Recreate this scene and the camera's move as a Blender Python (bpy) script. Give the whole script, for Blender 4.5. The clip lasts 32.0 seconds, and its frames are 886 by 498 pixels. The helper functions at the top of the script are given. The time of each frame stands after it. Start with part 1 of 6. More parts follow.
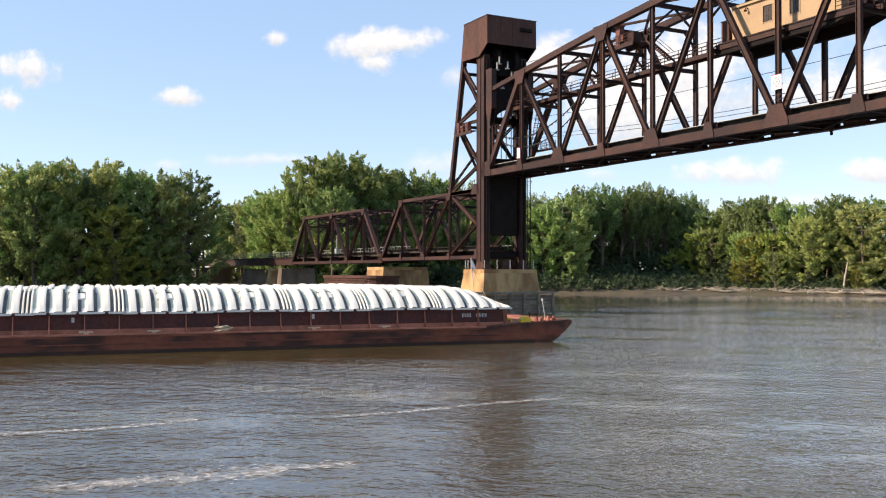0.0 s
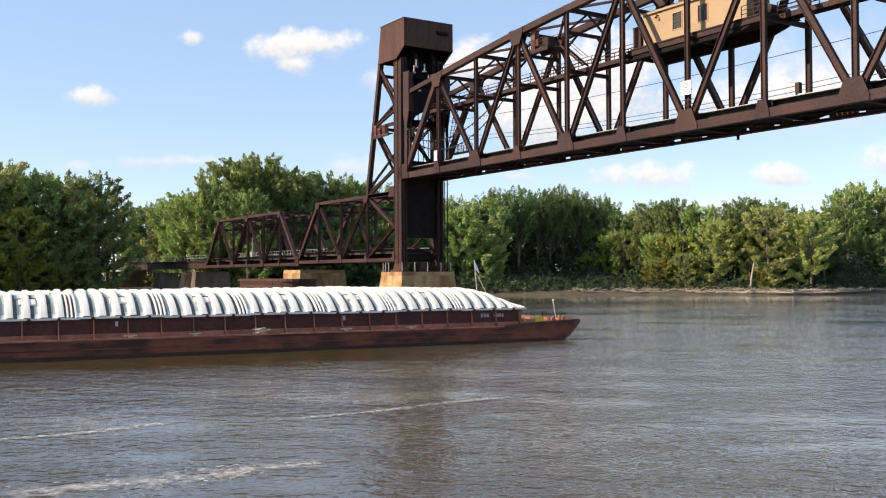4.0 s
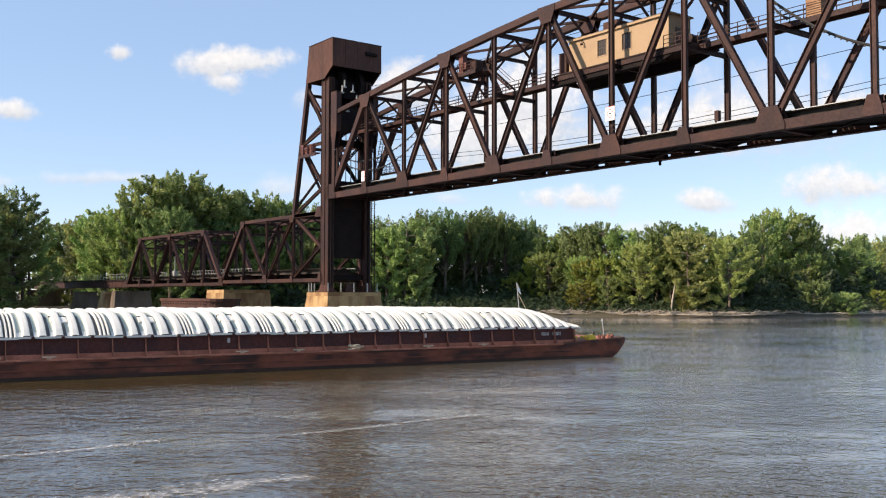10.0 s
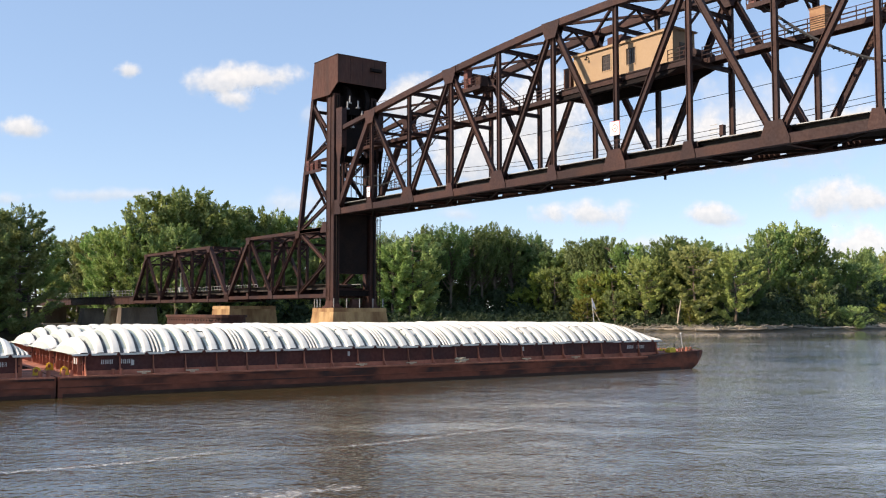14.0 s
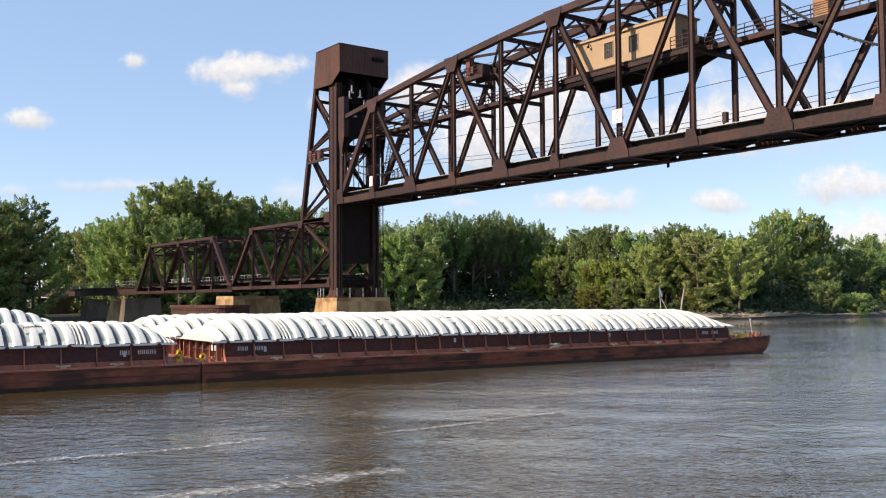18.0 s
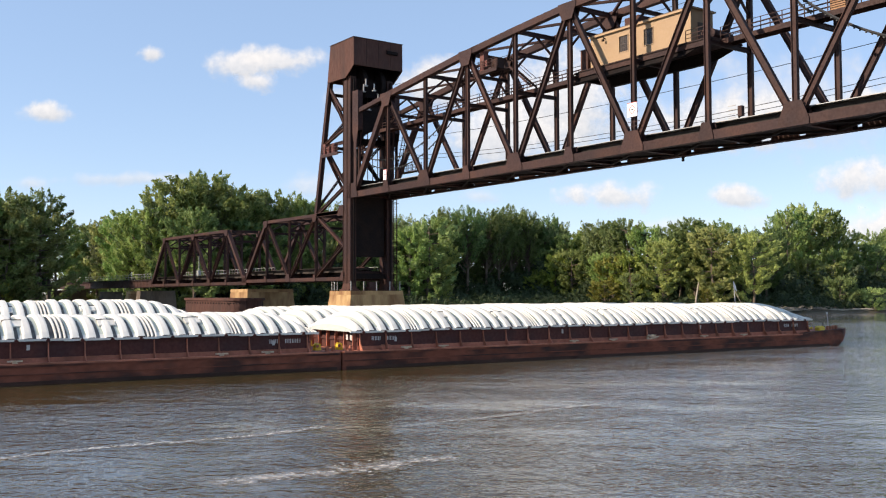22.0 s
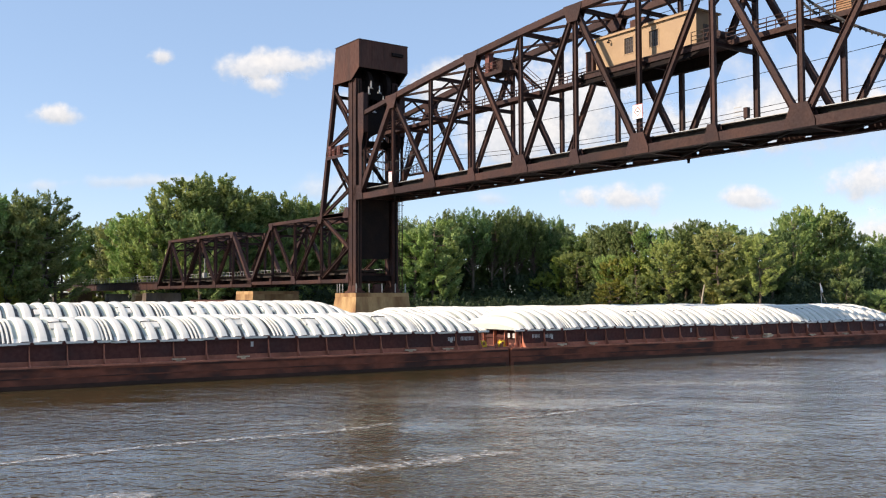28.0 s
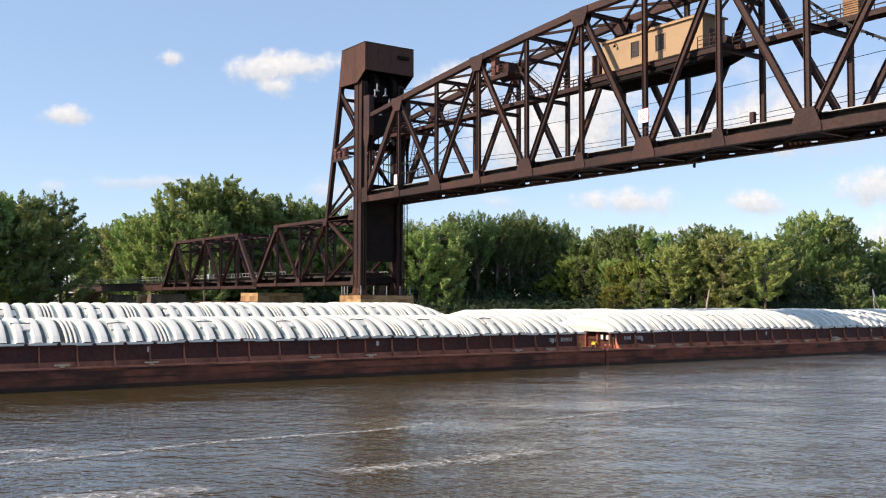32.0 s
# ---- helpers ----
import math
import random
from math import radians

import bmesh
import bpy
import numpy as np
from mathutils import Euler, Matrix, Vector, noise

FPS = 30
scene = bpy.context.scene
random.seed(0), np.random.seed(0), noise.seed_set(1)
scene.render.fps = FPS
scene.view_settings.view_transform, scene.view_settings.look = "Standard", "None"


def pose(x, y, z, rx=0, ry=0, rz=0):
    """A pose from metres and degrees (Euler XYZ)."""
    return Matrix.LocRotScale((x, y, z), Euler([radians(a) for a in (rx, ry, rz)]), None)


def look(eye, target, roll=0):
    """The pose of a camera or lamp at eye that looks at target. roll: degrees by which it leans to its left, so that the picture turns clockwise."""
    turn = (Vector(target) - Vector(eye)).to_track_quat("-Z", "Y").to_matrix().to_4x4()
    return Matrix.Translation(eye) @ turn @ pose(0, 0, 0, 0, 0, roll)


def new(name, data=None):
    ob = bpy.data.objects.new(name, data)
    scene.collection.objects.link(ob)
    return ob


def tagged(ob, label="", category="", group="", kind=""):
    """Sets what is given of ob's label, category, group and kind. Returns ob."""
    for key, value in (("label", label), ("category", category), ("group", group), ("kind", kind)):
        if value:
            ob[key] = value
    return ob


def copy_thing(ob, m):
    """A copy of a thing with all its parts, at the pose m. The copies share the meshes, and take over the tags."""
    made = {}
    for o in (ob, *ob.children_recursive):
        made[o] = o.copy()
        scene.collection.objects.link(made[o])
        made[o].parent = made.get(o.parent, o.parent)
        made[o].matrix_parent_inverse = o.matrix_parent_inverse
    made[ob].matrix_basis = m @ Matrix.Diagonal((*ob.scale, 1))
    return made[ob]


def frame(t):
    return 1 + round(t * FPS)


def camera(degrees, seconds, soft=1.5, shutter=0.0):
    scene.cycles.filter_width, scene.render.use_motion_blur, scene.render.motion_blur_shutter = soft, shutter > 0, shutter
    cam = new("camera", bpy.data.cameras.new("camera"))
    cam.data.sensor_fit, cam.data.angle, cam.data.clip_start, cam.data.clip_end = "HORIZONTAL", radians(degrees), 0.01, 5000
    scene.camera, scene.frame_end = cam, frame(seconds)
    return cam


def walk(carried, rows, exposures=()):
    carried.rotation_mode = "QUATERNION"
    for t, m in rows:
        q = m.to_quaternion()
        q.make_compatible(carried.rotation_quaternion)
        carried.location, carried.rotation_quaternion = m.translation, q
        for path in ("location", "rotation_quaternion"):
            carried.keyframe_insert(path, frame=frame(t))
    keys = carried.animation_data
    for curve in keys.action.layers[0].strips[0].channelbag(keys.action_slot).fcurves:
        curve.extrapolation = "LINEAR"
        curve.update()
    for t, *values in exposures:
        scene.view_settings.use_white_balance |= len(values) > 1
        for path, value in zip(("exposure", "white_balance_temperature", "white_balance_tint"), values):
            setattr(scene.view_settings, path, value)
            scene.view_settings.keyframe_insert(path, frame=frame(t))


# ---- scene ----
cam = camera(49.52, 32.0, soft=1.15)
EYE = (0.0, 0.0, 5.76)
# seconds, tilt, lean, turn
PATH = (
    (0, 91.314, -0.104, 8.956),
    (0.5, 91.326, -0.257, 8.287),
    (1, 91.333, -0.152, 7.604),
    (1.5, 91.332, -0.135, 6.999),
    (2, 91.380, -0.176, 6.420),
    (2.5, 91.437, -0.115, 5.811),
    (2.7, 92.805, -0.021, 5.554),
    (2.9, 91.603, 0.406, 5.355),
    (3, 91.430, -0.008, 5.199),
    (3.5, 91.333, -0.001, 4.574),
    (5.5, 92.134, 0.193, 2.138),
    (6, 92.155, 0.296, 1.481),
    (6.5, 92.123, 0.416, 0.958),
    (7, 92.105, 0.348, 0.620),
    (7.5, 92.153, 0.164, 0.344),
    (8, 92.227, -0.053, 0.088),
    (8.5, 92.318, -0.118, -0.134),
    (9, 92.431, -0.084, -0.273),
    (9.5, 92.525, -0.118, -0.331),
    (10, 92.703, -0.136, -0.333),
    (10.5, 92.958, -0.028, -0.280),
    (11, 93.186, -0.068, -0.232),
    (11.5, 93.320, 0.001, -0.140),
    (12, 93.372, 0.078, -0.046),
    (12.5, 93.411, 0.081, 0.004),
    (13, 93.473, 0.002, -0.003),
    (13.5, 93.541, -0.008, -0.004),
    (14, 93.614, 0.075, 0.007),
    (14.5, 93.642, 0.097, 0.027),
    (16.5, 93.479, -0.048, -0.014),
    (17, 93.341, 0.126, 0.030),
    (17.5, 93.161, 0.324, 0.119),
    (18, 92.961, 0.393, 0.207),
    (18.5, 92.762, 0.269, 0.234),
    (19, 92.559, 0.269, 0.233),
    (19.5, 92.375, 0.330, 0.248),
    (20, 92.329, 0.379, 0.366),
    (20.5, 92.356, 0.331, 0.536),
    (21, 92.445, 0.243, 0.714),
    (21.5, 92.514, 0.204, 0.861),
    (22, 92.587, 0.203, 1.013),
    (22.5, 92.660, 0.202, 1.149),
    (23, 92.762, 0.218, 1.243),
    (23.5, 92.908, 0.189, 1.338),
    (24, 93.007, -0.003, 1.382),
    (24.5, 92.990, -0.019, 1.413),
    (25, 92.931, 0.021, 1.414),
    (25.5, 92.876, 0.008, 1.413),
    (27.5, 92.717, 0.158, 1.295),
    (28, 92.712, 0.214, 1.332),
    (28.5, 92.754, -0.039, 1.378),
    (29, 92.821, -0.415, 1.426),
    (29.5, 92.895, -0.576, 1.394),
    (30, 92.940, -0.500, 1.365),
    (30.5, 92.948, -0.398, 1.363),
    (31, 92.921, -0.340, 1.415),
    (31.5, 92.930, -0.270, 1.525),
    (32, 92.886, -0.165, 1.605),
)
walk(cam, [(t, pose(*EYE, a, b, c)) for t, a, b, c in PATH],
     exposures=[(0, 0.62, 7500, 18), (6, 0.52, 7350, 18), (13, 0.44, 7250, 18), (32, 0.42, 7250, 18)])

# ---- light: late-afternoon sun from the left, clear sky ----
SUN_TO = Vector((-0.93, -0.30, 0.60)).normalized()
world = bpy.data.worlds.new("sky")
scene.world = world
world.use_nodes = True
wn = world.node_tree
sky = wn.nodes.new("ShaderNodeTexSky")
sky.sky_type, sky.sun_disc = "NISHITA", False
sky.sun_elevation = math.asin(SUN_TO.z)
sky.sun_rotation = math.atan2(SUN_TO.x, SUN_TO.y)
sky.air_density, sky.dust_density, sky.ozone_density = 1.0, 0.0, 2.0
sky.altitude = 1200.0
wn.links.new(sky.outputs[0], wn.nodes["Background"].inputs[0])
wn.nodes["Background"].inputs[1].default_value = 0.074
# even blue of the many times scattered light, which the sky texture lacks
even, both = wn.nodes.new("ShaderNodeBackground"), wn.nodes.new("ShaderNodeAddShader")
even.inputs[0].default_value, even.inputs[1].default_value = (0.368, 0.628, 1.0, 1), 0.385
wn.links.new(wn.nodes["Background"].outputs[0], both.inputs[0])
wn.links.new(even.outputs[0], both.inputs[1])
wn.links.new(both.outputs[0], wn.nodes["World Output"].inputs[0])
sun = new("sun", bpy.data.lights.new("sun", "SUN"))
sun.data.energy, sun.data.angle, sun.data.color = 5.0, radians(0.5), (1.0, 0.91, 0.77)
sun.matrix_world = look((0, 0, 0), -SUN_TO)


# ---- materials ----
def material(name, colour, rough=0.7, metal=0.0, dark=0.6, stain=None, amount=0.4, size=0.6, fine=6.0, bump=0.15, each=0.12, stretch=(1, 1, 1), spec=0.4):
    """Colour with broad stains, fine grain, a little change from piece to piece, and relief. size, fine: features per metre."""
    m = bpy.data.materials.new(name)
    m.use_nodes = True
    n, k = m.node_tree.nodes, m.node_tree.links
    b = n["Principled BSDF"]
    b.inputs["Metallic"].default_value = metal
    b.inputs["Specular IOR Level"].default_value = spec
    co, mp = n.new("ShaderNodeTexCoord"), n.new("ShaderNodeMapping")
    mp.inputs["Scale"].default_value = stretch
    k.new(co.outputs["Object"], mp.inputs[0])
    inf = n.new("ShaderNodeObjectInfo")
    off = n.new("ShaderNodeVectorMath")
    off.operation = "MULTIPLY_ADD"
    off.inputs[1].default_value = (37.0, 53.0, 71.0)
    k.new(inf.outputs["Random"], off.inputs[0])
    k.new(mp.outputs[0], off.inputs[2])
    def grain(scale, detail):
        t = n.new("ShaderNodeTexNoise")
        t.inputs["Scale"].default_value, t.inputs["Detail"].default_value = scale, detail
        k.new(off.outputs[0], t.inputs["Vector"])
        return t.outputs[0]
    def ramp(src, a, z, lo=0.0, hi=1.0):
        r = n.new("ShaderNodeMapRange")
        for i, v in zip(range(1, 5), (a, z, lo, hi)):
            r.inputs[i].default_value = v
        k.new(src, r.inputs[0])
        return r.outputs[0]
    def mix(fac, a, z, kind="MIX"):
        x = n.new("ShaderNodeMix")
        x.data_type, x.blend_type = "RGBA", kind
        for sock, v in ((x.inputs[0], fac), (x.inputs[6], a), (x.inputs[7], z)):
            if isinstance(v, (tuple, float)):
                sock.default_value = (*v, 1.0) if isinstance(v, tuple) else v
            else:
                k.new(v, sock)
        return x.outputs[2]
    broad, small = grain(size, 5.0), grain(fine, 4.0)
    stain = stain or tuple(c * dark for c in colour)
    c = mix(ramp(broad, 0.42, 0.68, 0.0, amount * 1.6), colour, stain)
    c = mix(ramp(small, 0.35, 0.75, 0.0, 0.55), c, tuple(x * dark for x in colour))
    tone = ramp(inf.outputs["Random"], 0.0, 1.0, 1.0 - each, 1.0 + each)
    sc = n.new("ShaderNodeVectorMath")
    sc.operation = "SCALE"
    k.new(c, sc.inputs[0])
    k.new(tone, sc.inputs["Scale"])
    k.new(sc.outputs[0], b.inputs["Base Color"])
    k.new(ramp(small, 0.3, 0.7, rough - 0.1, min(rough + 0.12, 1.0)), b.inputs["Roughness"])
    bp = n.new("ShaderNodeBump")
    bp.inputs["Strength"].default_value, bp.inputs["Distance"].default_value = bump, 0.03
    k.new(small, bp.inputs["Height"])
    k.new(bp.outputs[0], b.inputs["Normal"])
    return m


STEEL = material("weathered_brown_steel", (0.038, 0.0192, 0.0178), 0.64, 0.0, 0.6, (0.07, 0.03, 0.02), 0.5, 0.35, 5.0, each=0.2, spec=0.22)
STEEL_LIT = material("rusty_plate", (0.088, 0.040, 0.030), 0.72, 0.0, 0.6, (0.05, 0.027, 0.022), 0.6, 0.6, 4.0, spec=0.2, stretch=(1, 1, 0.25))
# near black for grimed gear; on the inner sheets it stands in for shade
BLACK = material("grimed_steel_and_shade", (0.011, 0.008, 0.008), 0.8, 0.0, 0.6, (0.022, 0.013, 0.010), 0.5, spec=0.15)
DARK_TIE = material("creosoted_timber", (0.02, 0.015, 0.012), 0.85, 0.0, 0.6, (0.06, 0.045, 0.035), 0.5, 1.0, 8.0)
RAIL_GREY = material("galvanised_rail", (0.42, 0.43, 0.42), 0.5, 0.3, 0.7, (0.3, 0.24, 0.18), 0.4)
CONCRETE = material("weathered_concrete", (0.42, 0.27, 0.125), 0.9, 0.0, 0.65, (0.18, 0.085, 0.035), 0.75, 0.6, 5.0, 0.4, stretch=(1, 1, 0.35))
CONCRETE_OLD = material("old_grey_concrete", (0.155, 0.118, 0.085), 0.9, 0.0, 0.6, (0.10, 0.075, 0.055), 0.85, 0.6, 5.0, 0.4, stretch=(1, 1, 0.35))
TIMBER = material("grey_fender_timber", (0.25, 0.215, 0.17), 0.9, 0.0, 0.55, (0.13, 0.10, 0.07), 0.6, 1.0, 7.0, 0.4, 0.25)
TAN = material("tan_siding_paint", (0.36, 0.24, 0.135), 0.6, 0.0, 0.9, (0.27, 0.175, 0.10), 0.3, 0.6, 5.0, 0.05)
STEEL_RED = material("faded_red_oxide_cabinet", (0.17, 0.055, 0.045), 0.65, 0.0, 0.6, (0.09, 0.04, 0.03), 0.5, 1.5, 6.0, 0.1)
TAN_RUST = material("faded_rusty_tan_paint", (0.34, 0.19, 0.10), 0.75, 0.0, 0.7, (0.20, 0.085, 0.045), 0.6, 1.2, 6.0, 0.15)
TAN_ROOF = material("dark_roof_edge", (0.12, 0.09, 0.07), 0.7)
GLASS_DARK = material("dark_window_glass", (0.05, 0.04, 0.034), 0.3, 0.0, 0.8, each=0.05, bump=0.0, spec=0.35)
WHITE_SIGN = material("white_sign_enamel", (0.8, 0.78, 0.76), 0.4, 0.0, 0.92, bump=0.02)
SIGN_RED = material("faded_red_paint", (0.55, 0.10, 0.09), 0.5)
HULL = material("oxide_red_hull_paint", (0.25, 0.080, 0.048), 0.78, 0.0, 0.5, (0.06, 0.034, 0.028), 1.0, 0.6, 3.0, 0.3, stretch=(0.5, 1, 1.0), spec=0.15)
HULL_WET = material("grimed_wet_hull_band", (0.06, 0.032, 0.022), 0.65, 0.0, 0.55, (0.1, 0.042, 0.028), 0.6, 0.5, 4.0, 0.25, stretch=(0.3, 1, 1), spec=0.2)
DECK_RED = material("rusty_deck_paint", (0.50, 0.18, 0.11), 0.85, 0.0, 0.6, (0.22, 0.085, 0.05), 0.6, 0.8, 5.0, 0.25)
COAMING = material("dark_red_coaming_paint", (0.098, 0.026, 0.018), 0.7, 0.0, 0.55, (0.06, 0.022, 0.02), 0.7, 0.5, 4.0, 0.2)
COVER = material("white_fibreglass", (0.74, 0.72, 0.645), 0.45, 0.0, 0.9, (0.66, 0.65, 0.60), 0.35, 0.7, 4.0, 0.05, 0.04)
COVER_GROOVE = material("grey_green_cover_groove", (0.47, 0.51, 0.425), 0.55, 0.0, 0.85, (0.42, 0.42, 0.38), 0.5, 0.8, 4.0, 0.06)
# dark colour painted for the shadow that each cover rib casts
COVER_RIB_SHADOW = material("dark_rib_shadow_strip", (0.10, 0.095, 0.09), 0.8, 0.0, 0.6, (0.22, 0.21, 0.19), 0.5, 1.5, 6.0, 0.1)
COVER_HATCH = material("stained_grey_fibreglass", (0.78, 0.76, 0.68), 0.55, 0.0, 0.85, (0.5, 0.5, 0.45), 0.5, 1.0, 5.0, 0.08)
YELLOW = material("yellow_machine_paint", (0.9, 0.62, 0.05), 0.5, 0.0, 0.75, (0.4, 0.24, 0.05), 0.4, 2.0, 8.0)
ROPE = material("pale_mooring_rope", (0.66, 0.54, 0.37), 0.9, 0.0, 0.6, (0.3, 0.24, 0.16), 0.5, 3.0, 20.0)
MARK = material("white_stencil_paint", (0.6, 0.58, 0.55), 0.6, 0.0, 0.8)
WIRE = material("dark_cable", (0.035, 0.034, 0.033), 0.5)
BARK = material("grey_brown_bark", (0.17, 0.13, 0.095), 0.9, 0.0, 0.6, (0.09, 0.07, 0.05), 0.5, 1.0, 6.0, 0.5)
SNAG = material("bleached_driftwood", (0.42, 0.36, 0.28), 0.9, 0.0, 0.6, (0.25, 0.2, 0.14), 0.5, 1.5, 6.0, 0.4)
SOIL = material("river_bank_mud_and_grass", (0.095, 0.074, 0.046), 0.95, 0.0, 0.6, (0.05, 0.048, 0.024), 0.7, 0.15, 1.2, 0.5)


def leaf(name, colour, other):
    m = bpy.data.materials.new(name)
    m.use_nodes = True
    n, k = m.node_tree.nodes, m.node_tree.links
    b = n["Principled BSDF"]
    inf, geo = n.new("ShaderNodeObjectInfo"), n.new("ShaderNodeNewGeometry")
    x = n.new("ShaderNodeMix")
    x.data_type = "RGBA"
    x.inputs[6].default_value, x.inputs[7].default_value = (*colour, 1), (*other, 1)
    k.new(geo.outputs["Random Per Island"], x.inputs[0])
    tone = n.new("ShaderNodeMapRange")
    tone.inputs[3].default_value, tone.inputs[4].default_value = 0.85, 1.6
    k.new(inf.outputs["Random"], tone.inputs[0])
    sc = n.new("ShaderNodeVectorMath")
    sc.operation = "SCALE"
    hue, turn, odd = n.new("ShaderNodeHueSaturation"), n.new("ShaderNodeMapRange"), n.new("ShaderNodeMath")
    odd.operation, odd.inputs[1].default_value = "MULTIPLY", 7.31
    k.new(inf.outputs["Random"], odd.inputs[0])
    frac = n.new("ShaderNodeMath")
    frac.operation = "FRACT"
    k.new(odd.outputs[0], frac.inputs[0])
    turn.inputs[3].default_value, turn.inputs[4].default_value = 0.482, 0.535
    k.new(frac.outputs[0], turn.inputs[0])
    k.new(turn.outputs[0], hue.inputs["Hue"])
    k.new(x.outputs[2], hue.inputs["Color"])
    k.new(hue.outputs[0], sc.inputs[0])
    k.new(tone.outputs[0], sc.inputs["Scale"])
    k.new(sc.outputs[0], b.inputs["Base Color"])
    b.inputs["Roughness"].default_value = 0.55
    b.inputs["Specular IOR Level"].default_value = 0.3
    tr = n.new("ShaderNodeBsdfTranslucent")
    k.new(sc.outputs[0], tr.inputs[0])
    mx = n.new("ShaderNodeMixShader")
    mx.inputs[0].default_value = 0.32
    k.new(b.outputs[0], mx.inputs[1])
    k.new(tr.outputs[0], mx.inputs[2])
    k.new(mx.outputs[0], n["Material Output"].inputs[0])
    return m


LEAF_MID = leaf("cottonwood_leaves", (0.138, 0.200, 0.052), (0.290, 0.336, 0.104))
LEAF_DARK = leaf("dark_maple_leaves", (0.066, 0.104, 0.030), (0.150, 0.190, 0.062))
LEAF_LIGHT = leaf("willow_leaves", (0.148, 0.188, 0.055), (0.272, 0.298, 0.104))
LEAF_GREY = leaf("grey_green_poplar_leaves", (0.108, 0.150, 0.060), (0.230, 0.268, 0.112))
# forest shade is put into this leaf colour, to blacken gaps between stems
LEAF_SHADE = leaf("shade_darkened_underwood_leaves", (0.022, 0.034, 0.014), (0.046, 0.064, 0.026))
LEAF_YELLOW = leaf("turning_leaves", (0.155, 0.172, 0.026), (0.255, 0.25, 0.05))


# features per metre, stretch, detail, turn, height in metres
WAVES = ((0.16, (1, 1.4, 1), 2, 0.5, 0.08), (0.55, (0.9, 1.3, 1), 3, 0.35, 0.09), (1.4, (0.9, 1.2, 1), 3, 0.9, 0.085), (3.4, (1, 1, 1), 2, 0.2, 0.022))


def water_material():
    m = bpy.data.materials.new("silty_river_water")
    m.use_nodes = True
    n, k = m.node_tree.nodes, m.node_tree.links
    b = n["Principled BSDF"]
    co = n.new("ShaderNodeTexCoord")
    def tex(scale, stretch, detail, turn=0.0):
        mp, t = n.new("ShaderNodeMapping"), n.new("ShaderNodeTexNoise")
        mp.inputs["Scale"].default_value = stretch
        mp.inputs["Rotation"].default_value = (0, 0, turn)
        k.new(co.outputs["Object"], mp.inputs[0])
        k.new(mp.outputs[0], t.inputs["Vector"])
        t.inputs["Scale"].default_value, t.inputs["Detail"].default_value = scale, detail
        t.inputs["Roughness"].default_value = 0.6
        return t.outputs[0]
    broad = tex(0.03, (1, 2.2, 1), 4, 0.5)
    x = n.new("ShaderNodeMix")
    x.data_type = "RGBA"
    x.inputs[6].default_value, x.inputs[7].default_value = (0.050, 0.036, 0.012, 1), (0.068, 0.051, 0.021, 1)
    k.new(broad, x.inputs[0])
    # base colour greys and brightens eastward, in place of brighter sky reflection there
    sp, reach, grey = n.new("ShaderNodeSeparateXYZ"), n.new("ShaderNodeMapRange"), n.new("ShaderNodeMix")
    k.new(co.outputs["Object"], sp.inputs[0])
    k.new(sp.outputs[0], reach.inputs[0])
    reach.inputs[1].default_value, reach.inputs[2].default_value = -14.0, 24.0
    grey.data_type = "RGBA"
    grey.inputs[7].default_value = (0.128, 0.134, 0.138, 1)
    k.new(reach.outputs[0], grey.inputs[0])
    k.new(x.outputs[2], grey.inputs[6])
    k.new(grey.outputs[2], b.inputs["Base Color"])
    b.inputs["Roughness"].default_value = 0.06
    b.inputs["IOR"].default_value = 1.48
    b.inputs["Specular IOR Level"].default_value = 0.95
    # swell, wavelets and ripples, rougher in some reaches than in others
    calm = n.new("ShaderNodeMapRange")
    calm.inputs[1].default_value, calm.inputs[2].default_value, calm.inputs[3].default_value, calm.inputs[4].default_value = 0.40, 0.64, 0.45, 1.9
    k.new(tex(0.07, (1, 2.2, 1), 5, 0.5), calm.inputs[0])
    # the woods shelter the water under the far bank
    lee, calmer = n.new("ShaderNodeMath"), n.new("ShaderNodeMapRange")
    lee.operation = "MULTIPLY_ADD"
    lee.inputs[1].default_value = -0.2
    k.new(sp.outputs[0], lee.inputs[0])
    k.new(sp.outputs[1], lee.inputs[2])
    k.new(lee.outputs[0], calmer.inputs[0])
    calmer.inputs[1].default_value, calmer.inputs[2].default_value, calmer.inputs[3].default_value, calmer.inputs[4].default_value = 150.0, 176.0, 1.0, 0.025
    force = n.new("ShaderNodeMath")
    force.operation = "MULTIPLY"
    k.new(calm.outputs[0], force.inputs[0])
    k.new(calmer.outputs[0], force.inputs[1])
    last = None
    for scale, stretch, detail, turn, height in WAVES:
        bp = n.new("ShaderNodeBump")
        bp.inputs["Distance"].default_value = height
        k.new(force.outputs[0], bp.inputs["Strength"])
        k.new(tex(scale, stretch, detail, turn), bp.inputs["Height"])
        if last:
            k.new(last.outputs[0], bp.inputs["Normal"])
        last = bp
    k.new(last.outputs[0], b.inputs["Normal"])
    return m



